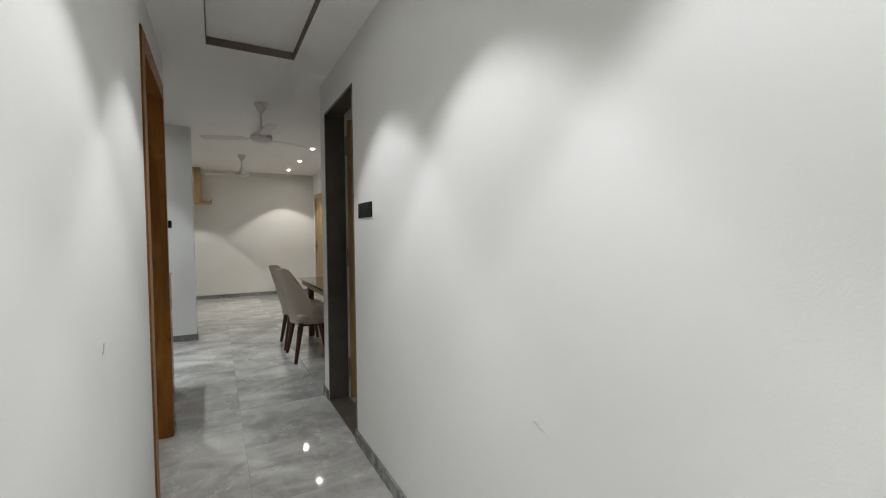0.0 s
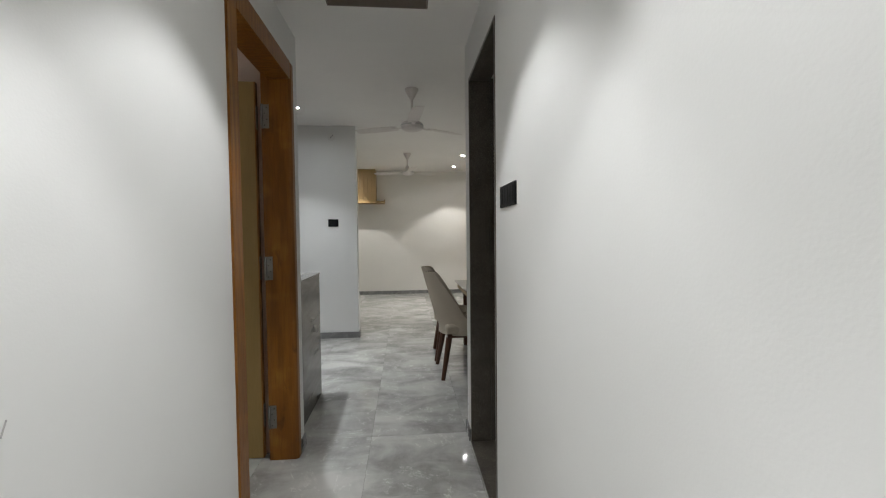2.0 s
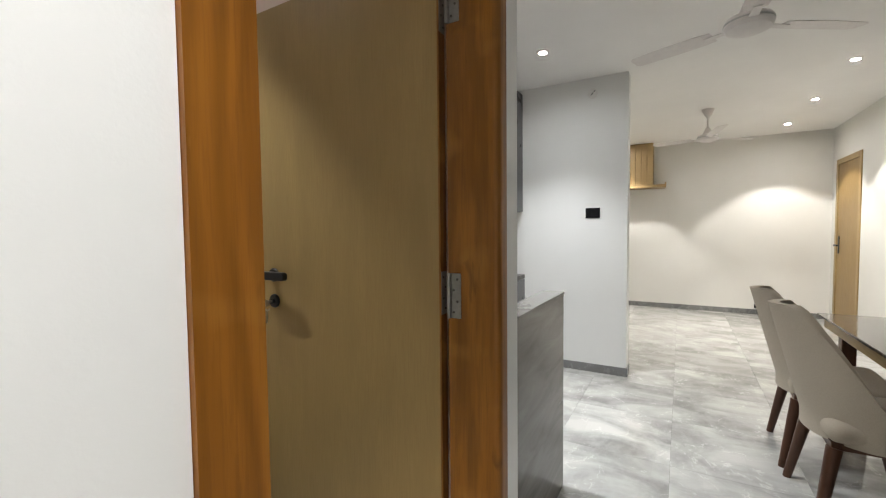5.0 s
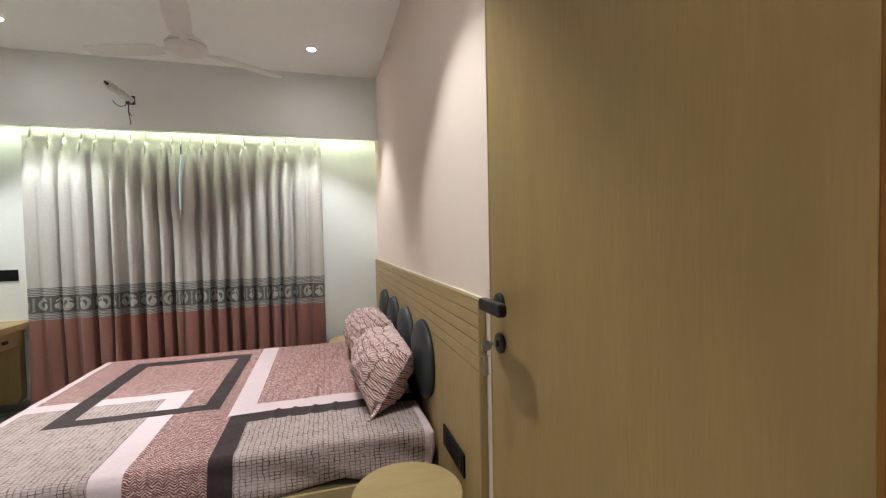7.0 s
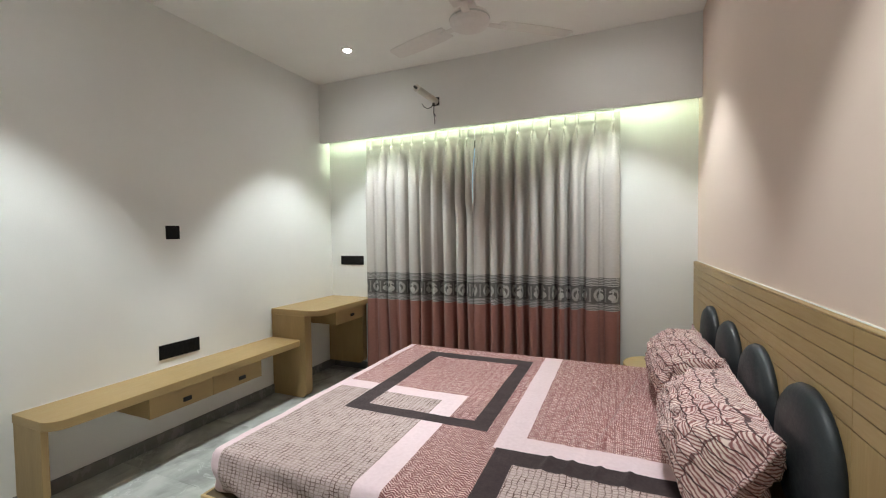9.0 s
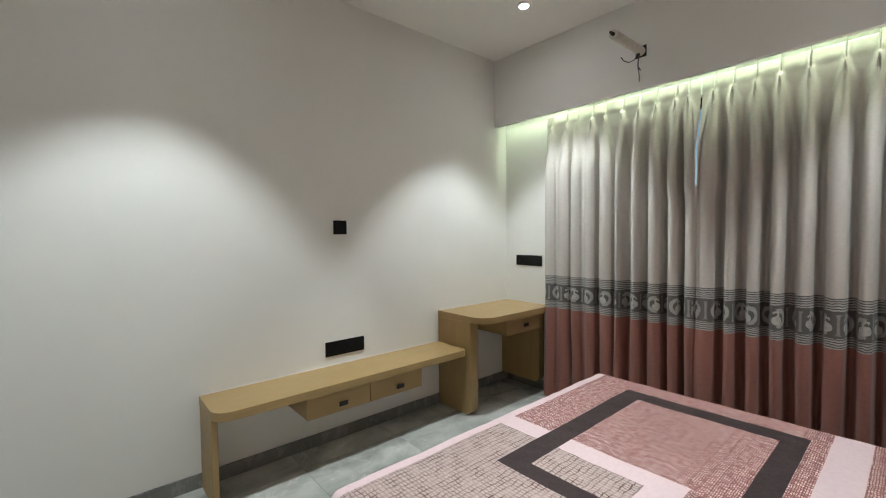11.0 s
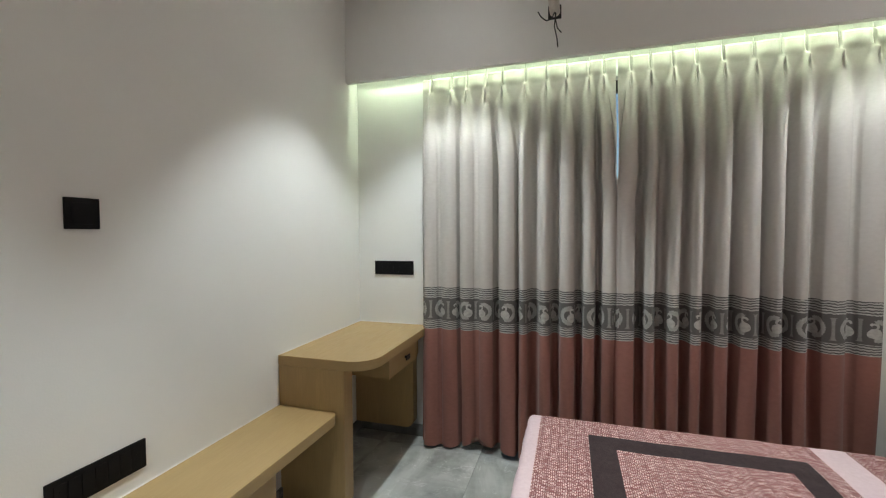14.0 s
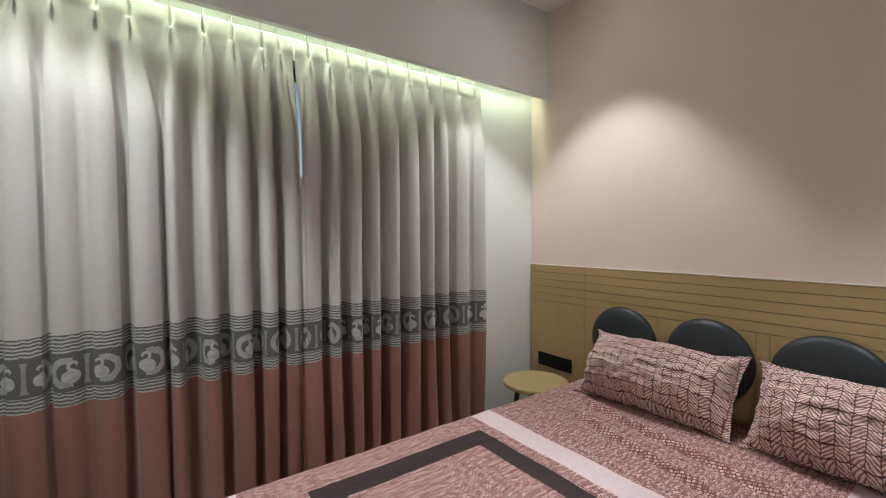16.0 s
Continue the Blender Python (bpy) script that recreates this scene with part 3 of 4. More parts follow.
    runs = {
        "baseboard": (X_TV, X_TV + d, Y_SOUTH, Y_WIN),
        "baseboard_window": (X_TV + d, X_HEAD, Y_WIN - d, Y_WIN),
        "baseboard_corridor_left": (-3.4, 0.549, Y_L - d, Y_L),
        "baseboard_corridor_left_end": (1.449, X_END, Y_L - d, Y_L),
        "baseboard_corridor_right": (-3.4, 0.735, Y_R, Y_R + d),
        "baseboard_corridor_right_end": (1.49, 1.637, Y_R, Y_R + d),
        "baseboard_dining_end": (1.625, 1.637, Y_HALL_S + d, Y_R),
        "baseboard_far": (X_FAR - d, X_FAR, Y_HALL_S, 3.4),
        "baseboard_dining": (1.637, 6.93, Y_HALL_S, Y_HALL_S + d),
        "baseboard_column": (4.257 - d, 4.257, 0.505, 2.05),
        "baseboard_column_side": (4.257 - d, 4.41, 0.505 - d, 0.505),
    }
    for name, (x0, x1, y0, y1) in runs.items():
        setting(name, boxed(x0, x1, y0, y1, 0, h, bev=0.002), SKIRT, "low grey tile skirting along the wall")
    setting("trim_threshold", boxed(0.735, 1.475, Y_R - T, Y_R + 0.004, -0.004, 0.012, bev=0.003), STONE, "dark stone threshold of the bathroom")


build_structure()


for nm, pts in (("trim_wall_scuff", [(-0.36, Y_L - 0.0012, 0.985), (-0.352, Y_L - 0.0012, 0.996), (-0.349, Y_L - 0.0012, 0.99), (-0.343, Y_L - 0.0012, 1.004), (-0.338, Y_L - 0.0012, 1.015)]),
                ("trim_wall_scuff_low", [(-0.93, Y_R + 0.0012, 0.795), (-0.945, Y_R + 0.0012, 0.79), (-0.96, Y_R + 0.0012, 0.784), (-0.972, Y_R + 0.0012, 0.781)])):
    bm = bmesh.new()
    tube(bm, pts, 0.0014, 5)
    setting(nm, bm, SCUFF, "thin grey scuff mark on the wall")


# ---------------------------------------------------------------- doors and windows
def hinge(parent, x, y, z, face, label="steel butt hinge"):
    """face: +1 leaf plate looks to +y from x, 0 looks to -x."""
    bm = boxed(x - 0.003, x, y, y + 0.034, z, z + 0.134, bev=0.001)
    h = part("hinge", bm, HINGE, parent, label)
    bm = bmesh.new()
    rod(bm, (x - 0.006, y + 0.038, z), (x - 0.006, y + 0.038, z + 0.134), 0.007)
    part("hinge_pin", bm, HINGE, h)
    for k in (0.018, 0.05, 0.084, 0.116):
        bm = bmesh.new()
        lathe(bm, [(0.004, 0), (0.0035, 0.0015)], (x - 0.003, y + 0.012 + (0.012 if k in (0.018, 0.084) else 0), z + k), 10, Euler((0, radians(-90), 0)).to_matrix().to_4x4())
        part("screw", bm, SCREW, h)


def bedroom_door():
    ob = tagged(thing("door_1", (1.0, 0.62, 0), "open wooden bedroom door in a polished teak frame", "door"), kind="structure")
    y0, y1 = 0.536, 0.70
    step = [(0.638, y0), (0.638, 0.655), (0.603, 0.655), (0.603, y1), (0.5515, y1), (0.5515, y0)]
    part("frame_jamb", prism(bmesh.new(), step, "z", 0, 2.284, 0.003), TEAK, ob, "polished teak jamb")
    step = [(1.446, y0), (1.446, y1), (1.39, y1)] + [(1.411 - 0.021 * math.cos(radians(a)), y0 + 0.021 - 0.021 * math.sin(radians(a))) for a in range(0, 91, 15)]
    jamb = part("frame_jamb", prism(bmesh.new(), step, "z", 0, 2.284, 0.003), TEAK, ob, "polished teak jamb")
    step = [(y0, 2.185), (0.655, 2.185), (0.655, 2.22), (y1, 2.22), (y1, 2.284), (y0, 2.284)]
    part("frame_head", prism(bmesh.new(), step, "x", 0.639, 1.389, 0.003), TEAK, ob, "polished teak head")
    for z in (0.19, 1.052, 1.91):
        hinge(jamb, 1.3898, 0.657, z, 0)
    leaf = part("door_leaf", boxed(1.412, 1.447, 0.7445, 1.575, 0.008, 2.178, bev=0.002), DOORSKIN, ob, "light ash veneer door leaf")
    part("edge_lipping", boxed(1.411, 1.448, 0.738, 0.7443, 0.008, 2.178, bev=0.001), TEAK, leaf, "teak edge strip")
    for z in (0.19, 1.052, 1.91):
        plate_ = part("hinge_plate", boxed(1.4125, 1.4445, 0.7355, 0.7378, z, z + 0.134, bev=0.0008), HINGE, leaf, "steel hinge plate")
        for k in (0.018, 0.05, 0.084, 0.116):
            bm = bmesh.new()
            lathe(bm, [(0.004, 0), (0.0035, 0.0012)], (1.423 + (0.012 if k in (0.018, 0.084) else 0), 0.7355, z + k), 10, Euler((radians(90), 0, 0)).to_matrix().to_4x4())
            part("screw", bm, SCREW, plate_)
    part("edge_lipping", boxed(1.411, 1.448, 1.5752, 1.581, 0.008, 2.178, bev=0.001), VENEER, leaf, "ash edge strip")
    side = Euler((0, radians(-90), 0)).to_matrix().to_4x4()
    bm = bmesh.new()
    lathe(bm, [(0.027, 0), (0.027, 0.006), (0.024, 0.01), (0.012, 0.011), (0.011, 0.045)], (1.412, 1.508, 1.142), 28, side)
    prism(bm, rounded(1.386, 1.516, 1.128, 1.160, (0.012,) * 4, 5), "x", 1.352, 1.374, 0.004)
    part("door_handle", bm, BLACKMETAL, leaf, "black lever handle")
    bm = bmesh.new()
    lathe(bm, [(0.027, 0), (0.027, 0.006), (0.024, 0.01), (0.010, 0.011), (0.010, 0.016)], (1.412, 1.508, 1.038), 28, side)
    lock = part("lock_rose", bm, BLACKMETAL, leaf, "round black lock plate")
    bm = boxed(1.378, 1.398, 1.5065, 1.5095, 1.034, 1.042, bev=0.0008)
    lathe(bm, [(0.014, -0.0015), (0.014, 0.0015)], (1.370, 1.508, 1.034), 16, Euler((radians(90), 0, 0)).to_matrix().to_4x4())
    tube(bm, [(1.368 + 0.012 * math.sin(a * 0.7), 1.508 + 0.012 * math.cos(a * 0.7), 1.012 - 0.004 * (a % 3)) for a in range(10)], 0.0012, 6)
    box(bm, 1.360, 1.372, 1.503, 1.506, 0.962, 1.008, 0.001)
    box(bm, 1.366, 1.376, 1.511, 1.514, 0.955, 1.004, 0.001)
    part("key_ring", bm, STEEL, lock, "steel keys hanging in the lock")


def bathroom_door():
    ob = tagged(thing("door_2", (1.1, -0.56, 0), "open bathroom door in a dark stone frame", "door"), kind="structure")
    y0, y1 = Y_R - 0.125, Y_R + 0.003
    part("frame_jamb", boxed(1.455, 1.4745, y0, y1, 0.012, 2.244, bev=0.002), STONE, ob, "dark stone jamb")
    part("frame_jamb", boxed(0.7355, 0.755, y0, y1, 0.012, 2.244, bev=0.002), STONE, ob, "dark stone jamb")
    part("frame_head", boxed(0.7555, 1.4545, y0, y1, 2.225, 2.244, bev=0.002), STONE, ob, "dark stone head")
    rebate = part("rebate_jamb", boxed(1.46, 1.4745, Y_R - 0.15, y0 - 0.0005, 0.012, 2.244, bev=0.001), STONE, ob)
    leaf = part("door_leaf", boxed(1.395, 1.43, -1.36, -0.652, 0.02, 2.2, bev=0.002), DOORSKIN, ob, "light veneer door leaf")
    for z in (0.18, 1.055, 1.93):
        bm = boxed(1.43, 1.459, -0.651, -0.648, z, z + 0.15, bev=0.001)
        h = part("hinge", bm, HINGE, leaf, "steel butt hinge")
        for k in (0.02, 0.055, 0.095, 0.13):
            bm = bmesh.new()
            lathe(bm, [(0.004, 0), (0.0035, 0.0015)], (1.438 + (0.01 if k in (0.02, 0.095) else 0), -0.648, z + k), 10, Euler((radians(-90), 0, 0)).to_matrix().to_4x4())
            part("screw", bm, SCREW, h)
    bm = boxed(1.43, 1.4545, -0.635, -0.625, 1.84, 1.846, bev=0.001)
    part("door_stop", bm, BLACKMETAL, rebate, "small black stop")


def main_door():
    ob = tagged(thing("door_3", (7.4, -1.76, 0), "closed wooden main door of the living room", "door"), kind="structure")
    y0, y1 = Y_HALL_S - 0.14, Y_HALL_S + 0.012
    part("frame_jamb", boxed(6.951, 7.02, y0, y1, 0, 2.199, bev=0.003), VENEER, ob)
    part("frame_jamb", boxed(7.78, 7.849, y0, y1, 0, 2.199, bev=0.003), VENEER, ob)
    part("frame_head", boxed(7.0205, 7.7795, y0, y1, 2.13, 2.199, bev=0.003), VENEER, ob)
    leaf = part("door_leaf", boxed(7.022, 7.778, Y_HALL_S - 0.04, Y_HALL_S, 0.006, 2.128, bev=0.002), DOORSKIN, ob, "light veneer door leaf")
    bm = bmesh.new()
    prism(bm, rounded(7.68, 7.72, 0.95, 1.18, (0.008,) * 4, 4), "y", Y_HALL_S, Y_HALL_S + 0.008, 0.002)
    rod(bm, (7.70, Y_HALL_S + 0.006, 1.06), (7.70, Y_HALL_S + 0.05, 1.06), 0.009)
    box(bm, 7.58, 7.712, Y_HALL_S + 0.04, Y_HALL_S + 0.056, 1.048, 1.072, 0.004)
    part("door_handle", bm, BLACKMETAL, leaf, "black lever handle on a long plate")


def window():
    ob = tagged(thing("window_1", (-0.15, 4.68, 0), "tall sliding window closed behind the curtains", "window"), kind="structure")
    y0, y1 = 4.66, 4.72
    for x0, x1 in ((-1.119, -1.06), (0.06, 0.12), (0.76, 0.819)):
        part("window_frame", boxed(x0, x1, y0, y1, 0.02, 2.149, bev=0.003), BLACKMETAL, ob)
    for z0, z1 in ((0.02, 0.07), (2.09, 2.149)):
        for x0, x1 in ((-1.0595, 0.0595), (0.1205, 0.7595)):
            part("window_rail", boxed(x0, x1, y0, y1, z0, z1, bev=0.003), BLACKMETAL, ob)
    for x0, x1 in ((-1.0595, 0.0595), (0.1205, 0.7595)):
        pane = part("pane", boxed(x0, x1, 4.688, 4.694, 0.0705, 2.0895), GLASS, ob, "clear glass pane")
        pane.visible_shadow = False
    part("window_sill", boxed(-1.119, 0.819, Y_WIN, Y_WIN + 0.2, -0.004, 0.02, bev=0.003), STONE, ob, "dark stone sill")


bedroom_door()
bathroom_door()
main_door()
window()


# ---------------------------------------------------------------- lamps and fans
def downlight(x, y, z, diffuser, label):
    ob = thing("recessed_downlight", (x, y, z), label, "ceiling light", "recessed ceiling downlights")
    bm = bmesh.new()
    prof = [(0.030, -0.0115), (0.034, -0.004), (0.046, -0.004), (0.049, -0.0015), (0.049, 0.0)]
    rings = [[bm.verts.new((x + r * math.cos(2 * math.pi * i / 32), y + r * math.sin(2 * math.pi * i / 32), z + h)) for i in range(32)] for r, h in prof]
    for a, b in zip(rings, rings[1:]):
        for i in range(32):
            bm.faces.new((a[i], a[(i + 1) % 32], b[(i + 1) % 32], b[i]))
    part("trim_ring", bm, ENAMEL, ob, "white trim ring")
    bm = bmesh.new()
    lathe(bm, [(0.036, -0.0032), (0.036, -0.0012)], (x, y, z), 28)
    part("diffuser", bm, diffuser, ob, "glowing round diffuser")


for x, y in BED_LAMPS:
    downlight(x, y, Z_BED, BULB, "small round white downlight, lit, in the bedroom ceiling")
for x, y in COR_LAMPS:
    downlight(x, y, Z_COR + 0.05, BULB, "small round white downlight, lit, in the ceiling tray")
# includes a fitting for the added fill lamp, out of view
for x, y in HALL_LAMPS:
    downlight(x, y, Z_HALL, BULBHALL, "small round white downlight, lit, in the living room ceiling")
for x, y in KITCHEN_LAMPS:
    downlight(x, y, Z_HALL, BULBCOOL, "small round cool white downlight, lit, above the kitchen")

strip = boxed(X_TV + 0.10, X_HEAD - 0.10, Y_PEL + 0.0355, Y_PEL + 0.0525, Z_PEL + 0.180, Z_PEL + 0.194)
single("led_strip", strip, LED, "greenish white light strip behind the curtain bulkhead", "light strip", (-0.13, Y_PEL + 0.044, Z_PEL + 0.187))


def ceiling_fan(x, y, z_ceiling, z_hub, first, length=0.60):
    ob = thing("ceiling_fan", (x, y, z_hub), "white three-blade ceiling fan on a short rod, at rest", "ceiling fan", "ceiling fans")
    bm = bmesh.new()
    lathe(bm, [(0.012, z_ceiling - 0.10), (0.03, z_ceiling - 0.075), (0.062, z_ceiling - 0.012), (0.062, z_ceiling)], (x, y, 0), 28)
    part("canopy", bm, ENAMEL, ob)
    bm = bmesh.new()
    rod(bm, (x, y, z_hub + 0.06), (x, y, z_ceiling - 0.09), 0.011)
    part("rod", bm, ENAMEL, ob)
    bm = bmesh.new()
    lathe(bm, [(0.02, 0.135), (0.035, 0.10), (0.05, 0.065), (0.095, 0.05), (0.105, 0.035), (0.105, 0.012), (0.094, -0.006), (0.06, -0.02), (0.02, -0.025)], (x, y, z_hub), 36)
    motor = part("housing", bm, ENAMEL, ob)
    bm = bmesh.new()
    lathe(bm, [(0.1065, 0.022), (0.1075, 0.026), (0.1065, 0.030)], (x, y, z_hub), 36)
    part("accent_ring", bm, STEEL, motor, "thin metal band")
    for k in range(3):
        a = radians(first + 120 * k)
        turn = Matrix.Translation((x, y, z_hub + 0.02)) @ Matrix.Rotation(a, 4, "Z")
        bm = bmesh.new()
        pts = [(0.16, -0.052), (0.22, -0.062), (0.40, -0.064), (length - 0.02, -0.052), (length, -0.035), (length, 0.035), (length - 0.02, 0.052), (0.40, 0.056), (0.22, 0.05), (0.16, 0.042)]
        prism(bm, pts, "z", -0.0015, 0.0015)
        for v in bm.verts:
            v.co.z += 0.14 * v.co.y + 0.008 * math.sin((v.co.x - 0.1) * 3)
        bmesh.ops.transform(bm, matrix=turn, verts=bm.verts)
        blade = part("blade", bm, ENAMEL, ob)
        bm = boxed(0.095, 0.20, -0.02, 0.02, -0.006, -0.002, bev=0.001)
        bmesh.ops.transform(bm, matrix=turn, verts=bm.verts)
        part("blade_bracket", bm, ENAMEL, blade)
    return ob


ceiling_fan(0.25, 3.24, Z_BED, 2.412, 40)
ceiling_fan(2.885, -0.176, Z_HALL, 2.292, -56)
ceiling_fan(6.0, -0.15, Z_HALL, 2.315, 70)


# ---------------------------------------------------------------- switch plates
def plate(axis, face, out, a0, a1, z0, z1, label, keys, where="on the wall"):
    """A black glass switch plate on the plane axis = face, looking along out; a0..a1 along the wall."""
    ac, zc = (a0 + a1) / 2, (z0 + z1) / 2
    base = (face, ac, zc) if axis == "x" else (ac, face, zc)
    ob = thing("switch_plate", base, label, "switch plate", "black switch and socket plates")
    def slab(b0, b1, c0, c1, near, far, bev):
        lo, hi = sorted((face + out * near, face + out * far))
        if axis == "x":
            return boxed(lo, hi, b0, b1, c0, c1, bev=bev)
        return boxed(b0, b1, lo, hi, c0, c1, bev=bev)
    part("plate", slab(a0, a1, z0, z1, 0, 0.008, 0.002), BLACK, ob)
    n, gap = len(keys), 0.0015
    inner0, inner1 = a0 + 0.016, a1 - 0.016
    w = (inner1 - inner0) / n
    for i, kind in enumerate(keys):
        k = part("switch_key" if kind == "s" else "socket_insert", slab(inner0 + i * w + gap, inner0 + (i + 1) * w - gap, z0 + 0.014, z1 - 0.014, 0.0082, 0.0105, 0.001), BLACK, ob)
        if kind == "o":
            m = inner0 + (i + 0.5) * w
            for da, dz in ((0, 0.012), (-0.009, -0.008), (0.009, -0.008)):
                if axis == "x":
                    turn = Euler((0, radians(90 * out), 0)).to_matrix().to_4x4()
                    at = (face + out * 0.0106, m + da, zc + dz)
                else:
                    turn = Euler((radians(-90 * out), 0, 0)).to_matrix().to_4x4()
                    at = (m + da, face + out * 0.0106, zc + dz)
                bm = bmesh.new()
                lathe(bm, [(0.0035, 0), (0.0032, 0.0006)], at, 10, turn)
                part("socket_hole", bm, BLACK, k)
    return ob


plate("x", X_TV, 1, 2.92, 3.01, 1.316, 1.405, "square black wall plate on the white wall", "b")
plate("x", X_TV, 1, 2.85, 3.125, 0.541, 0.634, "long black socket plate above the low bench", "ossosso")
plate("y", Y_WIN, -1, -1.62, -1.353, 1.036, 1.124, "long black switch plate above the desk", "ssosso")
plate("x", HB, -1, 1.95, 2.225, 0.42, 0.508, "long black socket plate on the headboard above a round table", "sosso")
plate("x", HB, -1, 4.235, 4.51, 0.42, 0.508, "long black socket plate on the headboard near the window", "sosso")
plate("x", 4.257, -1, 0.733, 0.857, 1.409, 1.50, "small black switch plate on the kitchen wall end", "sss")
plate("y", Y_R, 1, 0.392, 0.624, 1.409, 1.494, "black switch plate on the corridor wall by the stone doorway", "sosss")
plate("x", X_FAR, -1, -0.95, -0.87, 0.09, 0.15, "small black socket low on the living room wall", "o")

ob = thing("wall_lamp_point", (4.257, 0.80, 2.52), "round white cable cover with wire ends on the kitchen wall", "cable cover")
bm = bmesh.new()
lathe(bm, [(0.045, 0), (0.045, 0.004), (0.04, 0.006)], (4.257, 0.80, 2.52), 28, Euler((0, radians(-90), 0)).to_matrix().to_4x4())
part("cover", bm, PLASTIC, ob)
bm = bmesh.new()
tube(bm, [(4.251, 0.802, 2.522), (4.235, 0.80, 2.515), (4.232, 0.81, 2.50)], 0.004)
part("wire", bm, RUBBER, ob)
bm = bmesh.new()
tube(bm, [(4.251, 0.79, 2.53), (4.238, 0.785, 2.532), (4.236, 0.776, 2.54)], 0.003)
part("wire", bm, RUBBER, ob)


# ---------------------------------------------------------------- bedroom furniture
def curtain(name, x0, x1, pleats, folds, seed, label, meet):
    """A pinch-pleated panel. pleats: places of the stitched pleats; folds: for each of them the left and right edge of the fold
    that hangs from it and the depth of the hollow that follows."""
    n, rows = int((x1 - x0) / 0.0021), 96
    z0, z1, neck = 0.014, 2.24, 2.128
    bm = bmesh.new()
    uv = bm.loops.layers.uv.new("cloth")
    grid, info = [], {}
    rng = random.Random(seed)
    size = [rng.uniform(0.014, 0.036) for _ in pleats]

    def smooth(v):
        v = max(0.0, min(1.0, v))
        return v * v * (3 - 2 * v)

    for j in range(rows + 1):
        q = j / rows
        z = z1 - 0.40 * q / 0.46 if q < 0.46 else z1 - 0.40 - (z1 - 0.40 - z0) * (q - 0.46) / 0.54
        head = smooth((z - neck) / 0.012)
        fall = smooth((neck + 0.01 - z) / 0.42)
        spread = smooth((neck - z) / 0.10)
        eye = math.exp(-((z - neck + 0.045) / 0.026) ** 2)
        spans = []
        for k, (c, (a, b, hollow)) in enumerate(zip(pleats, folds)):
            sway = 0.010 * noise.noise((k * 3.1, z * 0.9, seed)) * fall
            w = 0.010 + 0.012 * spread
            spans.append((c - w + (a - c + w) * fall + sway, c + w + (b - c - w) * fall + sway, hollow))
        row, arc, last = [], 0.0, None
        for i in range(n + 1):
            u = i / n
            x = x0 + (x1 - x0) * u
            # header: panels bulging between narrow creases
            near, which = min((abs(x - c), k) for k, c in enumerate(pleats))
            crease = math.exp(-(near / 0.005) ** 2)
            left = max([c for c in pleats if c <= x], default=x0 - 0.03)
            right = min([c for c in pleats if c > x], default=x1 + 0.03)
            s = (x - left) / (right - left)
            d_head = 0.034 - 0.16 * max(0.0, z - neck) + smooth((z - neck) / 0.05) * (0.012 * math.sin(math.pi * s) - 0.016 * crease) + 0.030 * math.exp(-(near / 0.012) ** 2) * (1 - 0.8 * smooth((z - neck) / 0.03))
            # hanging folds with hollows between them
            depth = 1.0
            for k, (a, b, hollow) in enumerate(spans):
                nxt = spans[k + 1][0] if k + 1 < len(spans) else None
                if a <= x <= b:
                    depth = 1.0 - 0.22 * (2 * (x - a) / (b - a) - 1) ** 2
                    break
                if nxt is not None and b < x < nxt:
                    v = abs(2 * (x - b) / (nxt - b) - 1)
                    depth = 0.78 - 0.78 * hollow * (1 - v ** 3)
                    break
            for joined, end in ((meet[0], x0), (meet[1], x1)):
                if not joined:
                    depth *= 1 - 0.55 * math.exp(-((x - end) / 0.016) ** 2)
            grow = smooth((neck - z) / 0.38)
            pinch = 0.034 * math.exp(-(near / (0.011 + 0.02 * spread)) ** 2)
            d_low = (1 - grow) * (0.034 + pinch) + grow * (0.008 + 0.104 * depth) - size[which] * eye * math.exp(-(near / 0.004) ** 2)
            low = smooth((0.9 - z) / 0.9) * 0.028 * math.sin(9.0 * (x - x0) - 1.0 + seed)
            d = d_head * head + d_low * (1 - head) + low + 0.004 * noise.noise((x * 9, z * 2.2, seed))
            shut = max(0.0, min(1.0, (1.60 - z) / 0.12))
            side = -meet[0] * shut * (1 - u) ** 9 + meet[1] * shut * u ** 9
            lift = 0.0
            if j == rows:
                lift = 0.012 + 0.012 * math.sin(11 * (x - x0) + seed) + 0.034 * math.exp(-((x + 0.92) / 0.06) ** 2) + 0.004 * noise.noise((x * 30, 0.0, seed))
            p = Vector((x + side, 4.580 - d, z + lift))
            if j == 0:
                p.z -= 0.020 * math.sin(math.pi * s) ** 0.8 + 0.004 * noise.noise((x * 25, 1.0, seed))
            v = bm.verts.new(p)
            arc += 0 if last is None else math.hypot(p.x - last.x, p.y - last.y)
            last = p
            row.append(v)
            info[v] = (arc, p.z)
        grid.append(row)
    # the cloth keeps its width: each row's lengths are brought to those of the hem
    full = info[grid[-1][-1]][0]
    for row in grid:
        k = full / info[row[-1]][0]
        for v in row:
            info[v] = (info[v][0] * k, info[v][1])
    for j in range(rows):
        for i in range(n):
            f = bm.faces.new((grid[j][i], grid[j][i + 1], grid[j + 1][i + 1], grid[j + 1][i]))
            for loop in f.loops:
                loop[uv].uv = (u_of(info[loop.vert][0], seed), info[loop.vert][1])
    ob = thing(name, ((x0 + x1) / 2, 4.53, z0), label, "curtain", "pleated curtains")
    part("curtain_panel", bm, CURTAIN, ob, "", 180)
    for c in pleats:
        bm = bmesh.new()
        tube(bm, [(c, 4.563, 2.20), (c, 4.566, 2.27), (c, 4.57, 2.302)], 0.0025, 6)
        part("curtain_hook", bm, STEEL, ob)
    return ob


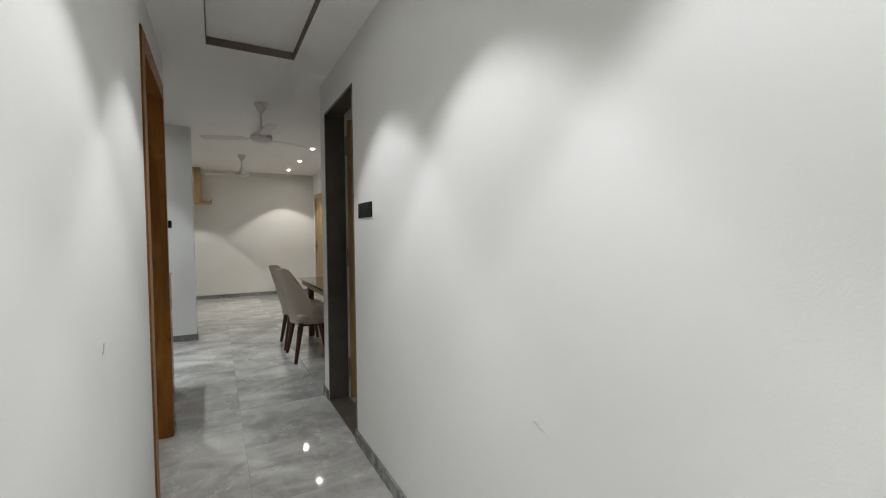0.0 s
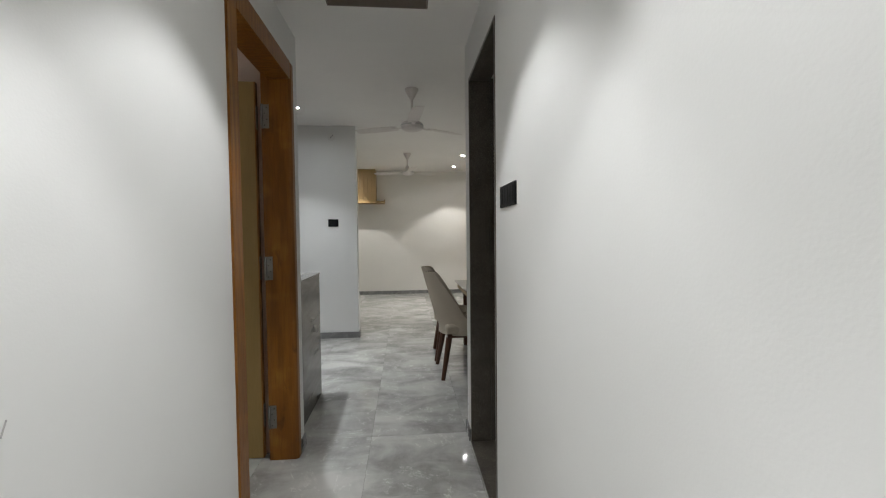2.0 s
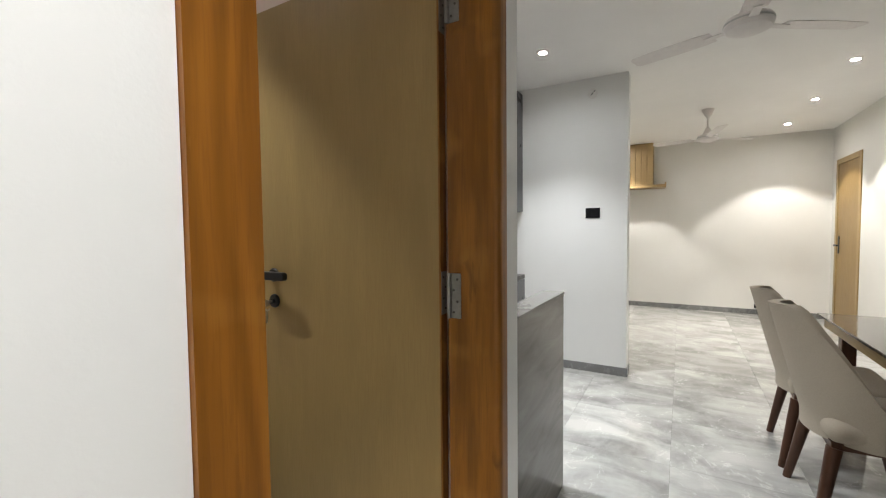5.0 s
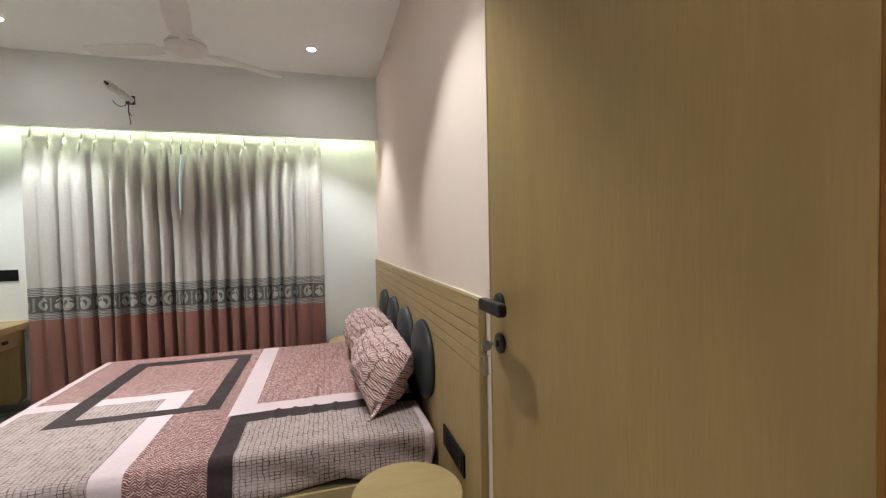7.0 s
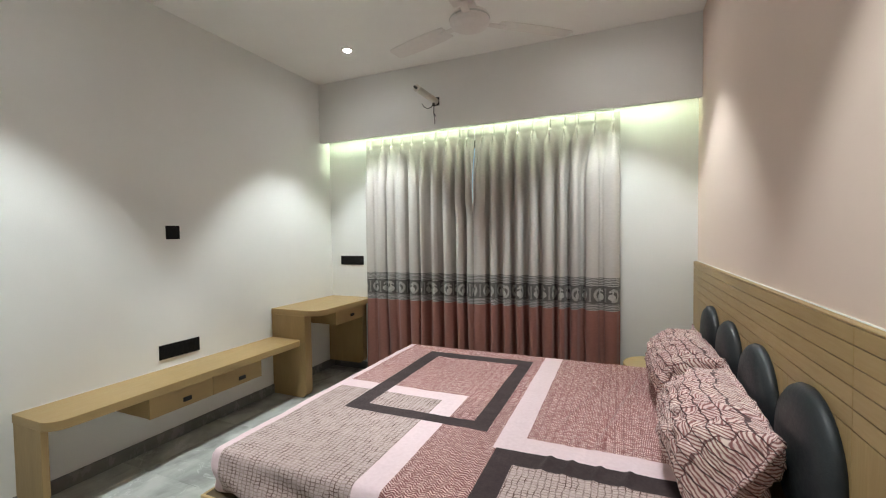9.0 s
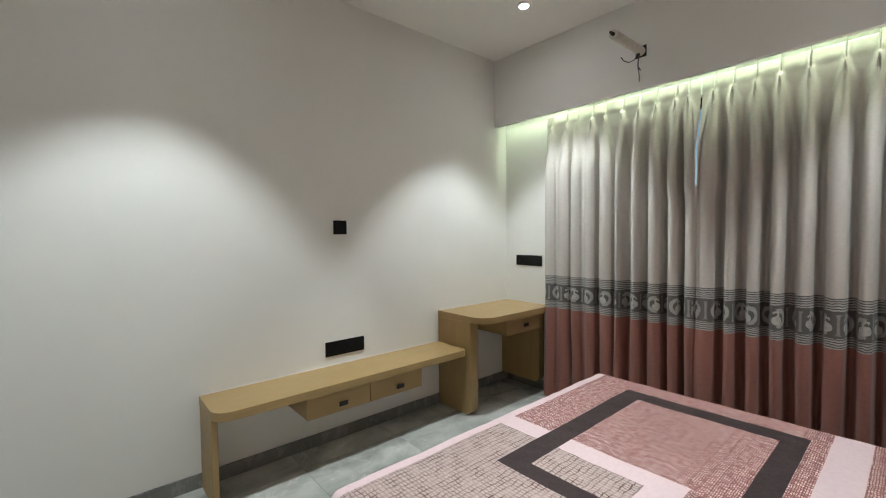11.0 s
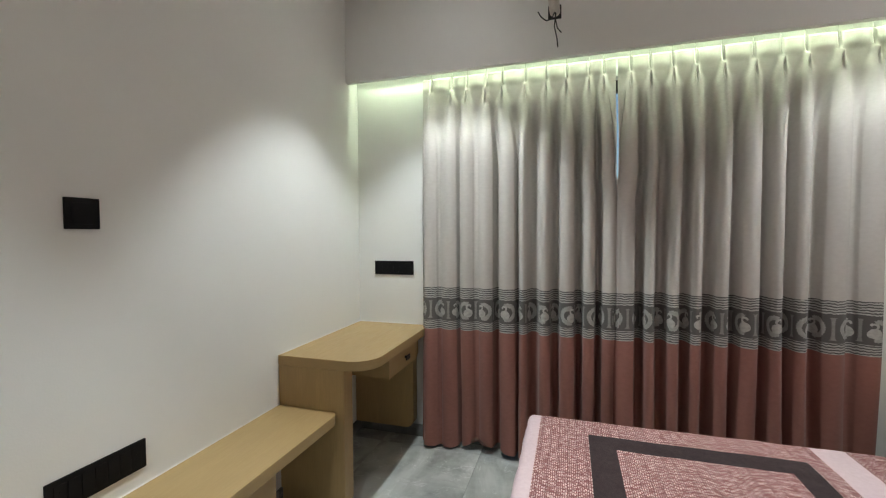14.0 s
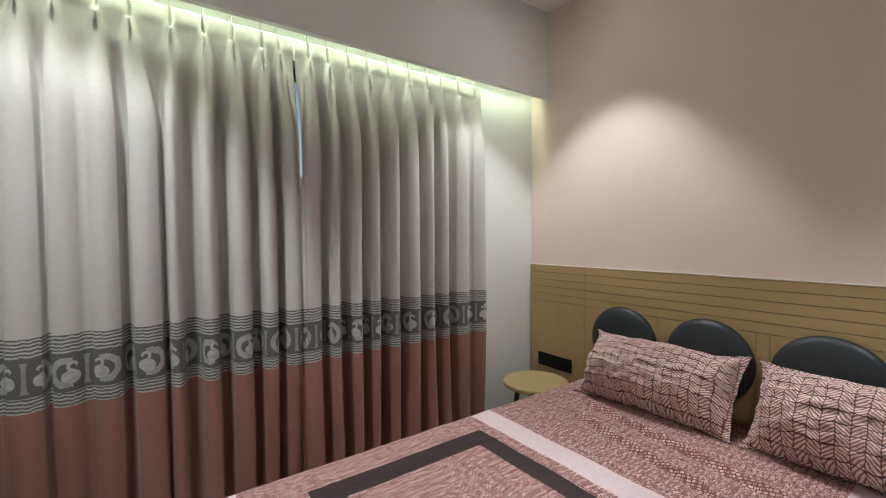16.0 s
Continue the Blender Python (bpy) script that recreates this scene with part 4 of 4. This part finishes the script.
def u_of(arc, seed):
    return arc + 0.06 * seed


curtain("curtain", -1.262, -0.1732, (-1.213, -1.082, -0.989, -0.875, -0.777, -0.649, -0.533, -0.425, -0.308, -0.235),
        ((-1.260, -1.164, 0.22), (-1.131, -1.040, 0.75), (-1.016, -0.939, 0.18), (-0.906, -0.828, 1.0), (-0.785, -0.696, 0.7), (-0.675, -0.633, 1.0),
         (-0.565, -0.510, 1.0), (-0.450, -0.380, 1.0), (-0.335, -0.281, 1.0), (-0.245, -0.180, 0.0)), 3,
        "grey and rose pleated curtain with a patterned border, closed", (0, 0.02))
curtain("curtain", -0.1640, 0.972, (-0.100, -0.006, 0.100, 0.205, 0.324, 0.455, 0.570, 0.667, 0.795, 0.925),
        ((-0.160, -0.069, 1.0), (-0.019, 0.022, 1.0), (0.085, 0.134, 1.0), (0.187, 0.233, 1.0), (0.295, 0.350, 1.0), (0.400, 0.472, 1.0),
         (0.525, 0.573, 1.0), (0.619, 0.670, 0.85), (0.731, 0.821, 0.3), (0.859, 0.970, 0.0)), 8,
        "grey and rose pleated curtain with a patterned border, closed", (0.02, 0))
bm = boxed(-1.70, 1.44, 4.560, 4.582, 2.300, 2.314, bev=0.002)
single("curtain_track", bm, ENAMEL, "slim white curtain track hidden behind the bulkhead", "curtain track", (-0.13, 4.566, 2.307))


def round_box(x0, x1, y0, y1, z0, z1, r, nx, ny, nz, wrinkle):
    """A soft block: a gridded box with rounded edges and small wrinkles."""
    bm = bmesh.new()
    seen = {}

    def vert(p):
        key = tuple(round(c, 5) for c in p)
        if key not in seen:
            c = Vector((min(max(p[0], x0 + r), x1 - r), min(max(p[1], y0 + r), y1 - r), min(max(p[2], z0 + r), z1 - r)))
            d = Vector(p) - c
            q = c + d.normalized() * r if d.length > 1e-6 else Vector(p)
            out = d.normalized() if d.length > 1e-6 else Vector((0, 0, 1))
            seen[key] = bm.verts.new(q + out * wrinkle(q))
        return seen[key]

    xs = [x0 + (x1 - x0) * i / nx for i in range(nx + 1)]
    ys = [y0 + (y1 - y0) * i / ny for i in range(ny + 1)]
    zs = [z0 + (z1 - z0) * i / nz for i in range(nz + 1)]

    def sheet(f, a, b):
        for i in range(len(a) - 1):
            for j in range(len(b) - 1):
                quad = [vert(f(a[i], b[j])), vert(f(a[i + 1], b[j])), vert(f(a[i + 1], b[j + 1])), vert(f(a[i], b[j + 1]))]
                if len(set(quad)) == 4:
                    bm.faces.new(quad)
    sheet(lambda a, b: (a, b, z1), xs, ys)
    sheet(lambda a, b: (a, b, z0), xs, ys)
    sheet(lambda a, b: (a, y0, b), xs, zs)
    sheet(lambda a, b: (a, y1, b), xs, zs)
    sheet(lambda a, b: (x0, a, b), ys, zs)
    sheet(lambda a, b: (x1, a, b), ys, zs)
    return bm


def bed():
    ob = thing("double_bed", (0.42, 3.21, 0), "low wooden double bed against the headboard, made up", "bed")
    x0, x1, y0, y1 = -0.605, 1.452, 2.285, 4.135
    body = part("bed_base", boxed(x0 + 0.012, x1, y0 + 0.012, y1 - 0.012, 0.0, 0.268), GAP, ob)
    for k in range(3):
        za, zb = 0.005 + 0.09 * k, 0.005 + 0.09 * (k + 1) - 0.005
        part("side_board", boxed(x0, x1, y0, y0 + 0.0118, za, zb, bev=0.0015), VENEER_X, body)
        part("side_board", boxed(x0, x1, y1 - 0.0118, y1, za, zb, bev=0.0015), VENEER_X, body)
        part("foot_board", boxed(x0, x0 + 0.0118, y0 + 0.0125, y1 - 0.0125, za, zb, bev=0.0015), VENEER_Y, body)
    part("mattress", boxed(-0.555, 1.40, 2.345, 4.075, 0.2685, 0.42, bev=0.02), MATTRESS, ob)
    # the sheet is a thing of its own, spread over the mattress
    def wrinkle(p):
        w = 0.0035 * noise.noise((p.x * 5, p.y * 5, 0.3)) + 0.0015 * noise.noise((p.x * 17, p.y * 17, 1.3))
        if p.z < 0.43:
            w += 0.016 * (0.45 - p.z) / 0.18
            w += 0.045 * noise.noise((p.x * 5 + p.z * 11, p.y * 5, p.z * 3)) * (0.45 - p.z) / 0.2
        for xa, ya, lean, yb in ((0.904, 2.936, 0.202, 4.02), (0.758, 3.123, 0.248, 3.91)):
            along = max(0.0, min(1.0, (p.y - ya + 0.08) * 6)) * max(0.0, min(1.0, (yb - p.y) * 6))
            off = p.x - xa - lean * (p.y - ya)
            w += along * (0.020 * math.exp(-(off / 0.016) ** 2) - 0.012 * math.exp(-((off + 0.032) / 0.014) ** 2))
        for k, xx in enumerate((0.72, 0.80, 0.90, 1.0)):
            w += 0.009 * math.exp(-((p.x - xx - 0.2 * (p.y - 2.72)) / 0.012) ** 2) * math.exp(-((p.y - 2.73) / 0.09) ** 2)
        return w
    bm = round_box(-0.585, 1.435, 2.318, 4.10, 0.270, 0.452, 0.030, 230, 170, 18, wrinkle)
    single("bedsheet", bm, SHEET, "rose, beige and brown printed bedsheet spread over the mattress", "bedsheet", (0.42, 3.21, 0.27), smooth=180)


def headboard():
    y0, y1, zt, xb = 1.79, 4.588, 1.108, X_HEAD
    ob = thing("headboard", (1.47, 3.2, 0), "wide ash veneer headboard panel with grooves and round pads", "headboard")
    part("backing", boxed(1.462, xb, y0, y1, 0, zt - 0.004), GAP, ob)
    part("top_cap", boxed(HB + 0.0005, xb, y0, y1, zt - 0.0038, zt, bev=0.001), VENEER_Y, ob, "pale ash edge strip")
    part("end_panel", boxed(HB + 0.0005, xb, y0 - 0.004, y0 - 0.0002, 0, zt, bev=0.001), VENEER, ob)
    joints = [y0, 2.358, 4.14, y1]
    lines = [1.1035, 1.060, 1.012, 0.964, 0.916, 0.868]
    g = 0.0015
    for a, b in zip(joints, joints[1:]):
        for top, bot in zip(lines, lines[1:]):
            part("strip", boxed(HB, 1.4618, a + 0.0008, b - 0.0008, bot + g, top - g, bev=0.001), VENEER_Y, ob)
    seams = [y0, 2.358, 2.75, 2.80, 3.20, 3.25, 3.69, 3.735, 4.14, y1]
    for a, b in zip(seams, seams[1:]):
        part("panel", boxed(HB, 1.4618, a + 0.001, b - 0.001, 0.0, 0.868 - g, bev=0.001), VENEER, ob)
    for y in (3.88, 3.44, 3.0, 2.555):
        bm = bmesh.new()
        lathe(bm, [(0.192, 0.0), (0.196, 0.012), (0.190, 0.026), (0.172, 0.040), (0.115, 0.050), (0.04, 0.054)], (HB, y, 0.704), 48, Euler((0, radians(-90), 0)).to_matrix().to_4x4())
        part("round_pad", bm, LEATHER, ob, "dark slate upholstered round pad", 180)


def pillow(y, tilt, twist, seed, label):
    """A stuffed pillow with pinched corners leaning on the headboard."""
    bm = bmesh.new()
    n, m_, a, b, t = 84, 56, 0.366, 0.200, 0.172
    top, bot = [], []
    for sgn, rows in ((1, top), (-1, bot)):
        for j in range(m_ + 1):
            row = []
            for i in range(n + 1):
                u, v = -1 + 2 * i / n, -1 + 2 * j / m_
                edge = (1 - min(1.0, abs(u) / 0.945) ** 5.5) * (1 - min(1.0, abs(v) / 0.91) ** 2.2)
                h = (t if sgn > 0 else 0.62 * t) * max(edge, 0) ** 0.52 * (1 - 0.35 * (abs(u) * abs(v)) ** 1.2) + 0.004
                ear = (abs(u) * abs(v)) ** 8
                x = a * u * (1 - 0.06 * (1 - abs(v) ** 2.6) * u * u + 0.02 * ear) + 0.006 * noise.noise((v * 4 + seed, u, 7.0))
                y_ = b * v * (1 - 0.12 * (1 - abs(u) ** 5) * v * v) + 0.010 * noise.noise((u * 4 + seed, v, 3.0)) - 0.012 * u * u * (1 if v > 0 else 0)
                crease = 0.018 * noise.noise((u * 2.6 + seed, v * 2.6, sgn)) + 0.016 * noise.noise((u * 7 + seed, v * 7, sgn * 2)) + 0.007 * noise.noise((u * 19 + seed, v * 11, sgn * 3))
                pull = 0.012 * math.sin(10 * math.atan2(1 - abs(v), 1.0001 - abs(u)) + seed) * (abs(u) * abs(v)) ** 2
                frill = max(0.0, 1 - edge * 4) * (0.012 * noise.noise((u * 9 + seed, v * 9, 5.0)) + 0.02 * ear)
                row.append(bm.verts.new((x, y_, frill + sgn * (h + (crease + pull) * min(1, edge * 3)))))
            rows.append(row)
    for rows in (top, bot):
        for j in range(m_):
            for i in range(n):
                bm.faces.new((rows[j][i], rows[j][i + 1], rows[j + 1][i + 1], rows[j + 1][i]))
    for j in range(m_):
        for e in (0, n):
            bm.faces.new((top[j][e], top[j + 1][e], bot[j + 1][e], bot[j][e]))
    for i in range(n):
        for e in (0, m_):
            bm.faces.new((top[e][i], top[e][i + 1], bot[e][i + 1], bot[e][i]))
    ob = new("pillow", mesh_of("pillow", bm, PILLOW, 180))
    # local x runs along the headboard, local y up the slope
    slope = Matrix.Rotation(radians(-90 + twist), 4, "Z") @ Matrix.Rotation(radians(tilt), 4, "X")
    ob.matrix_world = Matrix.Translation((1.285, y, 0.606)) @ slope
    return tagged(ob, label, "pillow", "pillows on the bed")


def round_table(x, y, label):
    ob = thing("side_table", (x, y, 0), label, "side table", "round bedside tables")
    z = 0.415
    bm = bmesh.new()
    lathe(bm, [(0.185, -0.026), (0.194, -0.022), (0.197, -0.012), (0.197, -0.006), (0.193, 0.0)], (x, y, z), 48)
    part("tabletop", bm, VENEER_X, ob)
    bm = bmesh.new()
    lathe(bm, [(0.12, -0.046), (0.12, -0.0262)], (x, y, z), 32)
    part("apron", bm, VENEER, ob)
    for k in range(4):
        a = radians(45 + 90 * k)
        bm = bmesh.new()
        rod(bm, (x + 0.15 * math.cos(a), y + 0.15 * math.sin(a), 0), (x + 0.105 * math.cos(a), y + 0.105 * math.sin(a), z - 0.03), 0.011, 0.016)
        part("leg", bm, DARKWOOD, ob, "dark wooden leg")


def knob(parent, x, y, z, w=0.052):
    bm = boxed(x, x + 0.016, y - 0.006, y + 0.006, z - 0.006, z + 0.006)
    box(bm, x + 0.0145, x + 0.022, y - w / 2, y + w / 2, z - 0.013, z + 0.013, 0.002)
    part("knob", bm, BLACKMETAL, parent, "small black block knob")


def bench():
    ob = thing("low_bench", (-1.6, 2.95, 0), "long low ash veneer wall bench with two drawers", "bench")
    X0, xf = X_TV, -1.410
    out = rounded(X0, xf, 2.148, 3.783, (0, 0.085, 0.045, 0), 10)
    part("bench_top", prism(bmesh.new(), out, "z", 0.436, 0.481, 0.002), VENEER_Y, ob)
    leg = rounded(X0, -1.488, 0.0, 0.4355, (0, 0.035, 0, 0), 8)
    part("end_support", prism(bmesh.new(), leg, "y", 2.150, 2.180, 0.003), VENEER, ob)
    part("drawer_box", boxed(X0, -1.450, 2.598, 3.381, 0.314, 0.4355, bev=0.001), VENEER_Y, ob)
    for a, b in ((2.598, 2.9885), (2.9915, 3.381)):
        d = part("drawer_front", boxed(-1.4498, -1.432, a, b, 0.311, 0.428, bev=0.0015), VENEER_Y, ob)
        knob(d, -1.432, (a + b) / 2 + 0.012, 0.360)


def desk():
    ob = thing("study_desk", (-1.5, 4.18, 0), "small ash veneer wall desk with rounded corner and one drawer", "desk")
    X0, xf = X_TV, -1.25
    out = rounded(X0, xf, 3.785, Y_WIN - 0.001, (0, 0.13, 0.0, 0), 12)
    part("desktop", prism(bmesh.new(), out, "z", 0.674, 0.72, 0.002), VENEER_Y, ob)
    for a, b, reach, low in ((3.785, 3.865, -1.385, 0.0), (4.53, Y_WIN - 0.0005, -1.335, 0.076)):
        leg = rounded(X0, reach, low, 0.6735, (0, 0.055, 0, 0), 8)
        part("end_panel", prism(bmesh.new(), leg, "y", a, b, 0.004), VENEER, ob)
    part("drawer_box", boxed(X0 + 0.03, -1.30, 4.06, 4.5295, 0.556, 0.6735, bev=0.001), VENEER_Y, ob)
    d = part("drawer_front", boxed(-1.2998, -1.282, 4.058, 4.469, 0.552, 0.668, bev=0.0015), VENEER_Y, ob)
    knob(d, -1.282, 4.27, 0.61)


bed()
headboard()
pillow(3.615, 54, 1.5, 1.0, "printed rose and brown pillow leaning on the headboard near the window")
pillow(2.845, 56, -1.0, 4.0, "printed rose and brown pillow leaning on the headboard near the door")
round_table(1.236, 1.95, "small round ash-topped table beside the bed near the door")
round_table(1.185, 4.298, "small round ash-topped table between bed and curtain")
bench()
desk()
for nm, bx in (("trim_sealant_bench", (X_TV, X_TV + 0.004, 2.149, 3.784, 0.481, 0.485)), ("trim_sealant_desk", (X_TV, X_TV + 0.004, 3.786, Y_WIN, 0.72, 0.724)),
               ("trim_sealant_desk_back", (X_TV + 0.004, -1.3, Y_WIN - 0.004, Y_WIN, 0.72, 0.724)), ("trim_sealant_headboard", (X_HEAD - 0.005, X_HEAD, 1.79, 4.588, 1.108, 1.112))):
    setting(nm, boxed(*bx, bev=0.001), SEALANT, "white sealant bead where wood meets the wall")

# stub of wrapped air conditioner pipe with loose wires
ob = thing("pipe_stub", (-0.485, Y_PEL, 2.465), "wrapped white pipe stub with loose wires sticking out of the bulkhead", "pipe")
bm = bmesh.new()
tube(bm, [(-0.485, Y_PEL, 2.465), (-0.487, 4.36, 2.468), (-0.492, 4.22, 2.47), (-0.495, 4.10, 2.472)], 0.027, 18)
body = part("pipe", bm, LAGGING, ob, "", 60)
bm = bmesh.new()
rod(bm, (-0.495, 4.105, 2.472), (-0.497, 4.068, 2.474), 0.012, 0.008)
part("pipe_end", bm, RUBBER, body, "black taped end")
# no real opening: a black slab stands in for the hole's inner shade
part("wall_sleeve", boxed(-0.52, -0.452, Y_PEL - 0.004, Y_PEL, 2.428, 2.50, bev=0.001), RUBBER, ob, "black slab for the shade in the square hole around the pipe")
for pts in ([(-0.485, 4.40, 2.442), (-0.50, 4.385, 2.40), (-0.525, 4.36, 2.385), (-0.55, 4.345, 2.40), (-0.565, 4.34, 2.425)],
            [(-0.482, 4.40, 2.442), (-0.478, 4.39, 2.39), (-0.47, 4.37, 2.345), (-0.45, 4.36, 2.315)],
            [(-0.478, 4.41, 2.445), (-0.486, 4.40, 2.37), (-0.472, 4.39, 2.30), (-0.468, 4.385, 2.255)]):
    bm = bmesh.new()
    tube(bm, pts, 0.0032, 6)
    part("wire", bm, RUBBER, ob)


# ---------------------------------------------------------------- hall
def parapet():
    ob = thing("kitchen_half_wall", (2.0, 0.66, 0), "grey tile-clad half wall at the kitchen counter end", "half wall")
    part("core", boxed(X_END + 0.002, 2.40, 0.616, 0.70, 0, 0.988), WHITE, ob)
    part("cladding", boxed(X_END + 0.002, 2.408, 0.606, 0.6155, 0, 0.988, bev=0.0015), GREYTILE, ob, "polished grey tile cladding")
    part("cladding", boxed(2.4005, 2.408, 0.616, 0.70, 0, 0.988, bev=0.0015), GREYTILE, ob, "polished grey tile cladding")
    part("coping", boxed(X_END + 0.002, 2.412, 0.602, 0.71, 0.9885, 1.0, bev=0.002), GREYTILE, ob, "thin grey stone coping")


def kitchen():
    for i, (a, b) in enumerate(((1.66, 2.3), (2.3, 2.95), (2.95, 3.6), (3.6, 4.25))):
        ob = thing("kitchen_base_unit", ((a + b) / 2, 1.7, 0), "dark grey kitchen base unit under the counter", "kitchen cabinet", "kitchen base units")
        part("body", boxed(a + 0.001, b - 0.001, 1.45, 2.045, 0.08, 0.83), LAMINATE, ob)
        part("door", boxed(a + 0.003, b - 0.003, 1.43, 1.4495, 0.085, 0.825, bev=0.002), LAMINATE, ob)
        part("plinth", boxed(a + 0.001, b - 0.001, 1.48, 1.50, 0.0, 0.0795), LAMINATE, ob)
        ob = thing("kitchen_wall_unit", ((a + b) / 2, 1.7, 1.48), "tall dark grey kitchen wall unit up to the ceiling", "kitchen cabinet", "kitchen wall units")
        part("body", boxed(a + 0.001, b - 0.001, 1.47, 2.049, 1.48, 2.62), LAMINATE, ob)
        part("door", boxed(a + 0.003, b - 0.003, 1.45, 1.4695, 1.485, 2.615, bev=0.002), LAMINATE, ob)
    bm = boxed(1.64, 4.255, 1.432, 2.049, 0.8305, 0.87, bev=0.003)
    single("kitchen_worktop", bm, STONE, "dark stone kitchen worktop on the base units", "worktop", (2.9, 1.73, 0.83))


def wall_cabinet():
    ob = thing("wall_cabinet", (7.85, 0.9, 1.98), "light wooden wall cabinet above a long shelf", "cabinet")
    part("body", boxed(7.72, X_FAR, 0.50, 1.5, 2.0005, 2.658), VENEER, ob)
    for k in range(12):
        a = 0.502 + k * 0.083
        part("slat", boxed(7.706, 7.7198, a, a + 0.072, 2.003, 2.656, bev=0.002), VENEER, ob)
    shelf = part("shelf", boxed(7.70, X_FAR, 0.33, 1.6, 1.955, 2.0, bev=0.004), VENEER_Y, ob)
    part("shelf_lip", boxed(7.69, 7.78, 0.312, 0.3295, 1.95, 2.03, bev=0.004), VENEER_Y, shelf)


def dining_chair():
    """Tub chair facing -y, its base centre at the origin."""
    ob = thing("dining_chair", (0, 0, 0), "taupe upholstered tub dining chair with dark wooden legs", "chair", "chairs at the dining table")
    bm = round_box(-0.235, 0.235, -0.25, 0.19, 0.40, 0.495, 0.04, 18, 18, 6, lambda p: 0.0)
    part("seat", bm, CHAIRCLOTH, ob, "", 180)
    # curved shell: high at the back, sloping down along the sides
    bm = bmesh.new()
    n, m_ = 40, 18
    grids = []
    for off in (0.0, 0.045):
        rows = []
        for j in range(m_ + 1):
            v = j / m_
            row = []
            for i in range(n + 1):
                a = radians(-115 + 230 * i / n)
                up = math.cos(max(-1.0, min(1.0, a / radians(115))) * math.pi / 2) ** 1.1
                top = 0.50 + 0.455 * min(1.0, max(0.0, up * 1.45 - 0.25)) ** 1.5
                z = 0.39 + (top - 0.39) * v
                flare = 0.135 * max(0, (z - 0.45)) / 0.5 * math.cos(a / 2)
                rx, ry = 0.245 - off + 0.01 * v, 0.225 - off + flare
                pinch = 1 - 0.34 * max(0.0, (z - 0.62) / 0.35) ** 1.3
                row.append(bm.verts.new((rx * math.sin(a) * pinch, 0.0 + ry * math.cos(a) - 0.0, z)))
            rows.append(row)
        grids.append(rows)
    outer, inner = grids
    for rows in grids:
        for j in range(m_):
            for i in range(n):
                bm.faces.new((rows[j][i], rows[j][i + 1], rows[j + 1][i + 1], rows[j + 1][i]))
    for i in range(n):
        bm.faces.new((outer[m_][i], outer[m_][i + 1], inner[m_][i + 1], inner[m_][i]))
        bm.faces.new((outer[0][i], outer[0][i + 1], inner[0][i + 1], inner[0][i]))
    for j in range(m_):
        for e in (0, n):
            bm.faces.new((outer[j][e], outer[j + 1][e], inner[j + 1][e], inner[j][e]))
    part("backrest", bm, CHAIRCLOTH, ob, "", 70)
    bm = boxed(-0.20, 0.20, -0.22, 0.17, 0.365, 0.3995, bev=0.004)
    part("seat_frame", bm, DARKWOOD, ob)
    for sx, sy in ((-1, -1), (1, -1), (-1, 1), (1, 1)):
        bm = bmesh.new()
        rod(bm, (sx * 0.235, sy * 0.22, 0), (sx * 0.185, sy * 0.155, 0.37), 0.018, 0.029, 20)
        part("leg", bm, DARKWOOD, ob, "dark tapered wooden leg")
    return ob


def dining_table():
    ob = thing("dining_table", (3.15, -1.12, 0), "dark-topped dining table with a wooden edge", "table")
    x0, x1, y0, y1 = 2.35, 3.86, -1.56, -0.68
    part("tabletop", boxed(x0, x1, y0, y1, 0.735, 0.75, bev=0.003), TABLETOP, ob)
    part("apron", boxed(x0 + 0.03, x1 - 0.03, y0 + 0.03, y1 - 0.03, 0.665, 0.7345, bev=0.003), VENEER_X, ob)
    for xx in (x0 + 0.12, x1 - 0.12):
        for yy in (y0 + 0.12, y1 - 0.12):
            part("leg", boxed(xx - 0.035, xx + 0.035, yy - 0.035, yy + 0.035, 0, 0.6645, bev=0.006), DARKWOOD, ob)


parapet()
kitchen()
wall_cabinet()
chair = dining_chair()
chair.matrix_basis = pose(2.83, -0.63, 0, 0, 0, 2)
copy_thing(chair, pose(3.38, -0.625, 0, 0, 0, -2))
dining_table()


# ---------------------------------------------------------------- floor tiles
def floor_tiles():
    w, d, g = 0.628, 0.62, 0.0005
    bm = boxed(g, w - g, g, d - g, -0.006, 0.0, bev=0.0006, seg=1)
    me = mesh_of("tile", bm, FLOOR)
    pale = me.copy()
    pale.materials[0] = FLOORBED
    floor = bpy.data.objects["floor"]
    areas = [(-3.4, 8.03, Y_R, Y_L), (X_TV, X_HEAD, Y_SOUTH, Y_WIN), (1.6, 8.03, Y_HALL_S, 3.4), (-0.25, 1.475, -2.15, Y_R)]
    for i in range(-9, 10):
        for j in range(-4, 8):
            x, y = 2.24 + i * w, 0.135 + j * d
            if any(x + w > a + 0.01 and x < b - 0.01 and y + d > c + 0.01 and y < e - 0.01 for a, b, c, e in areas):
                inside = x < X_HEAD and y + d / 2 > Y_SOUTH
                ob = new("tile", pale if inside else me)
                ob.location = (x, y, 0)
                ob.parent = floor


floor_tiles()
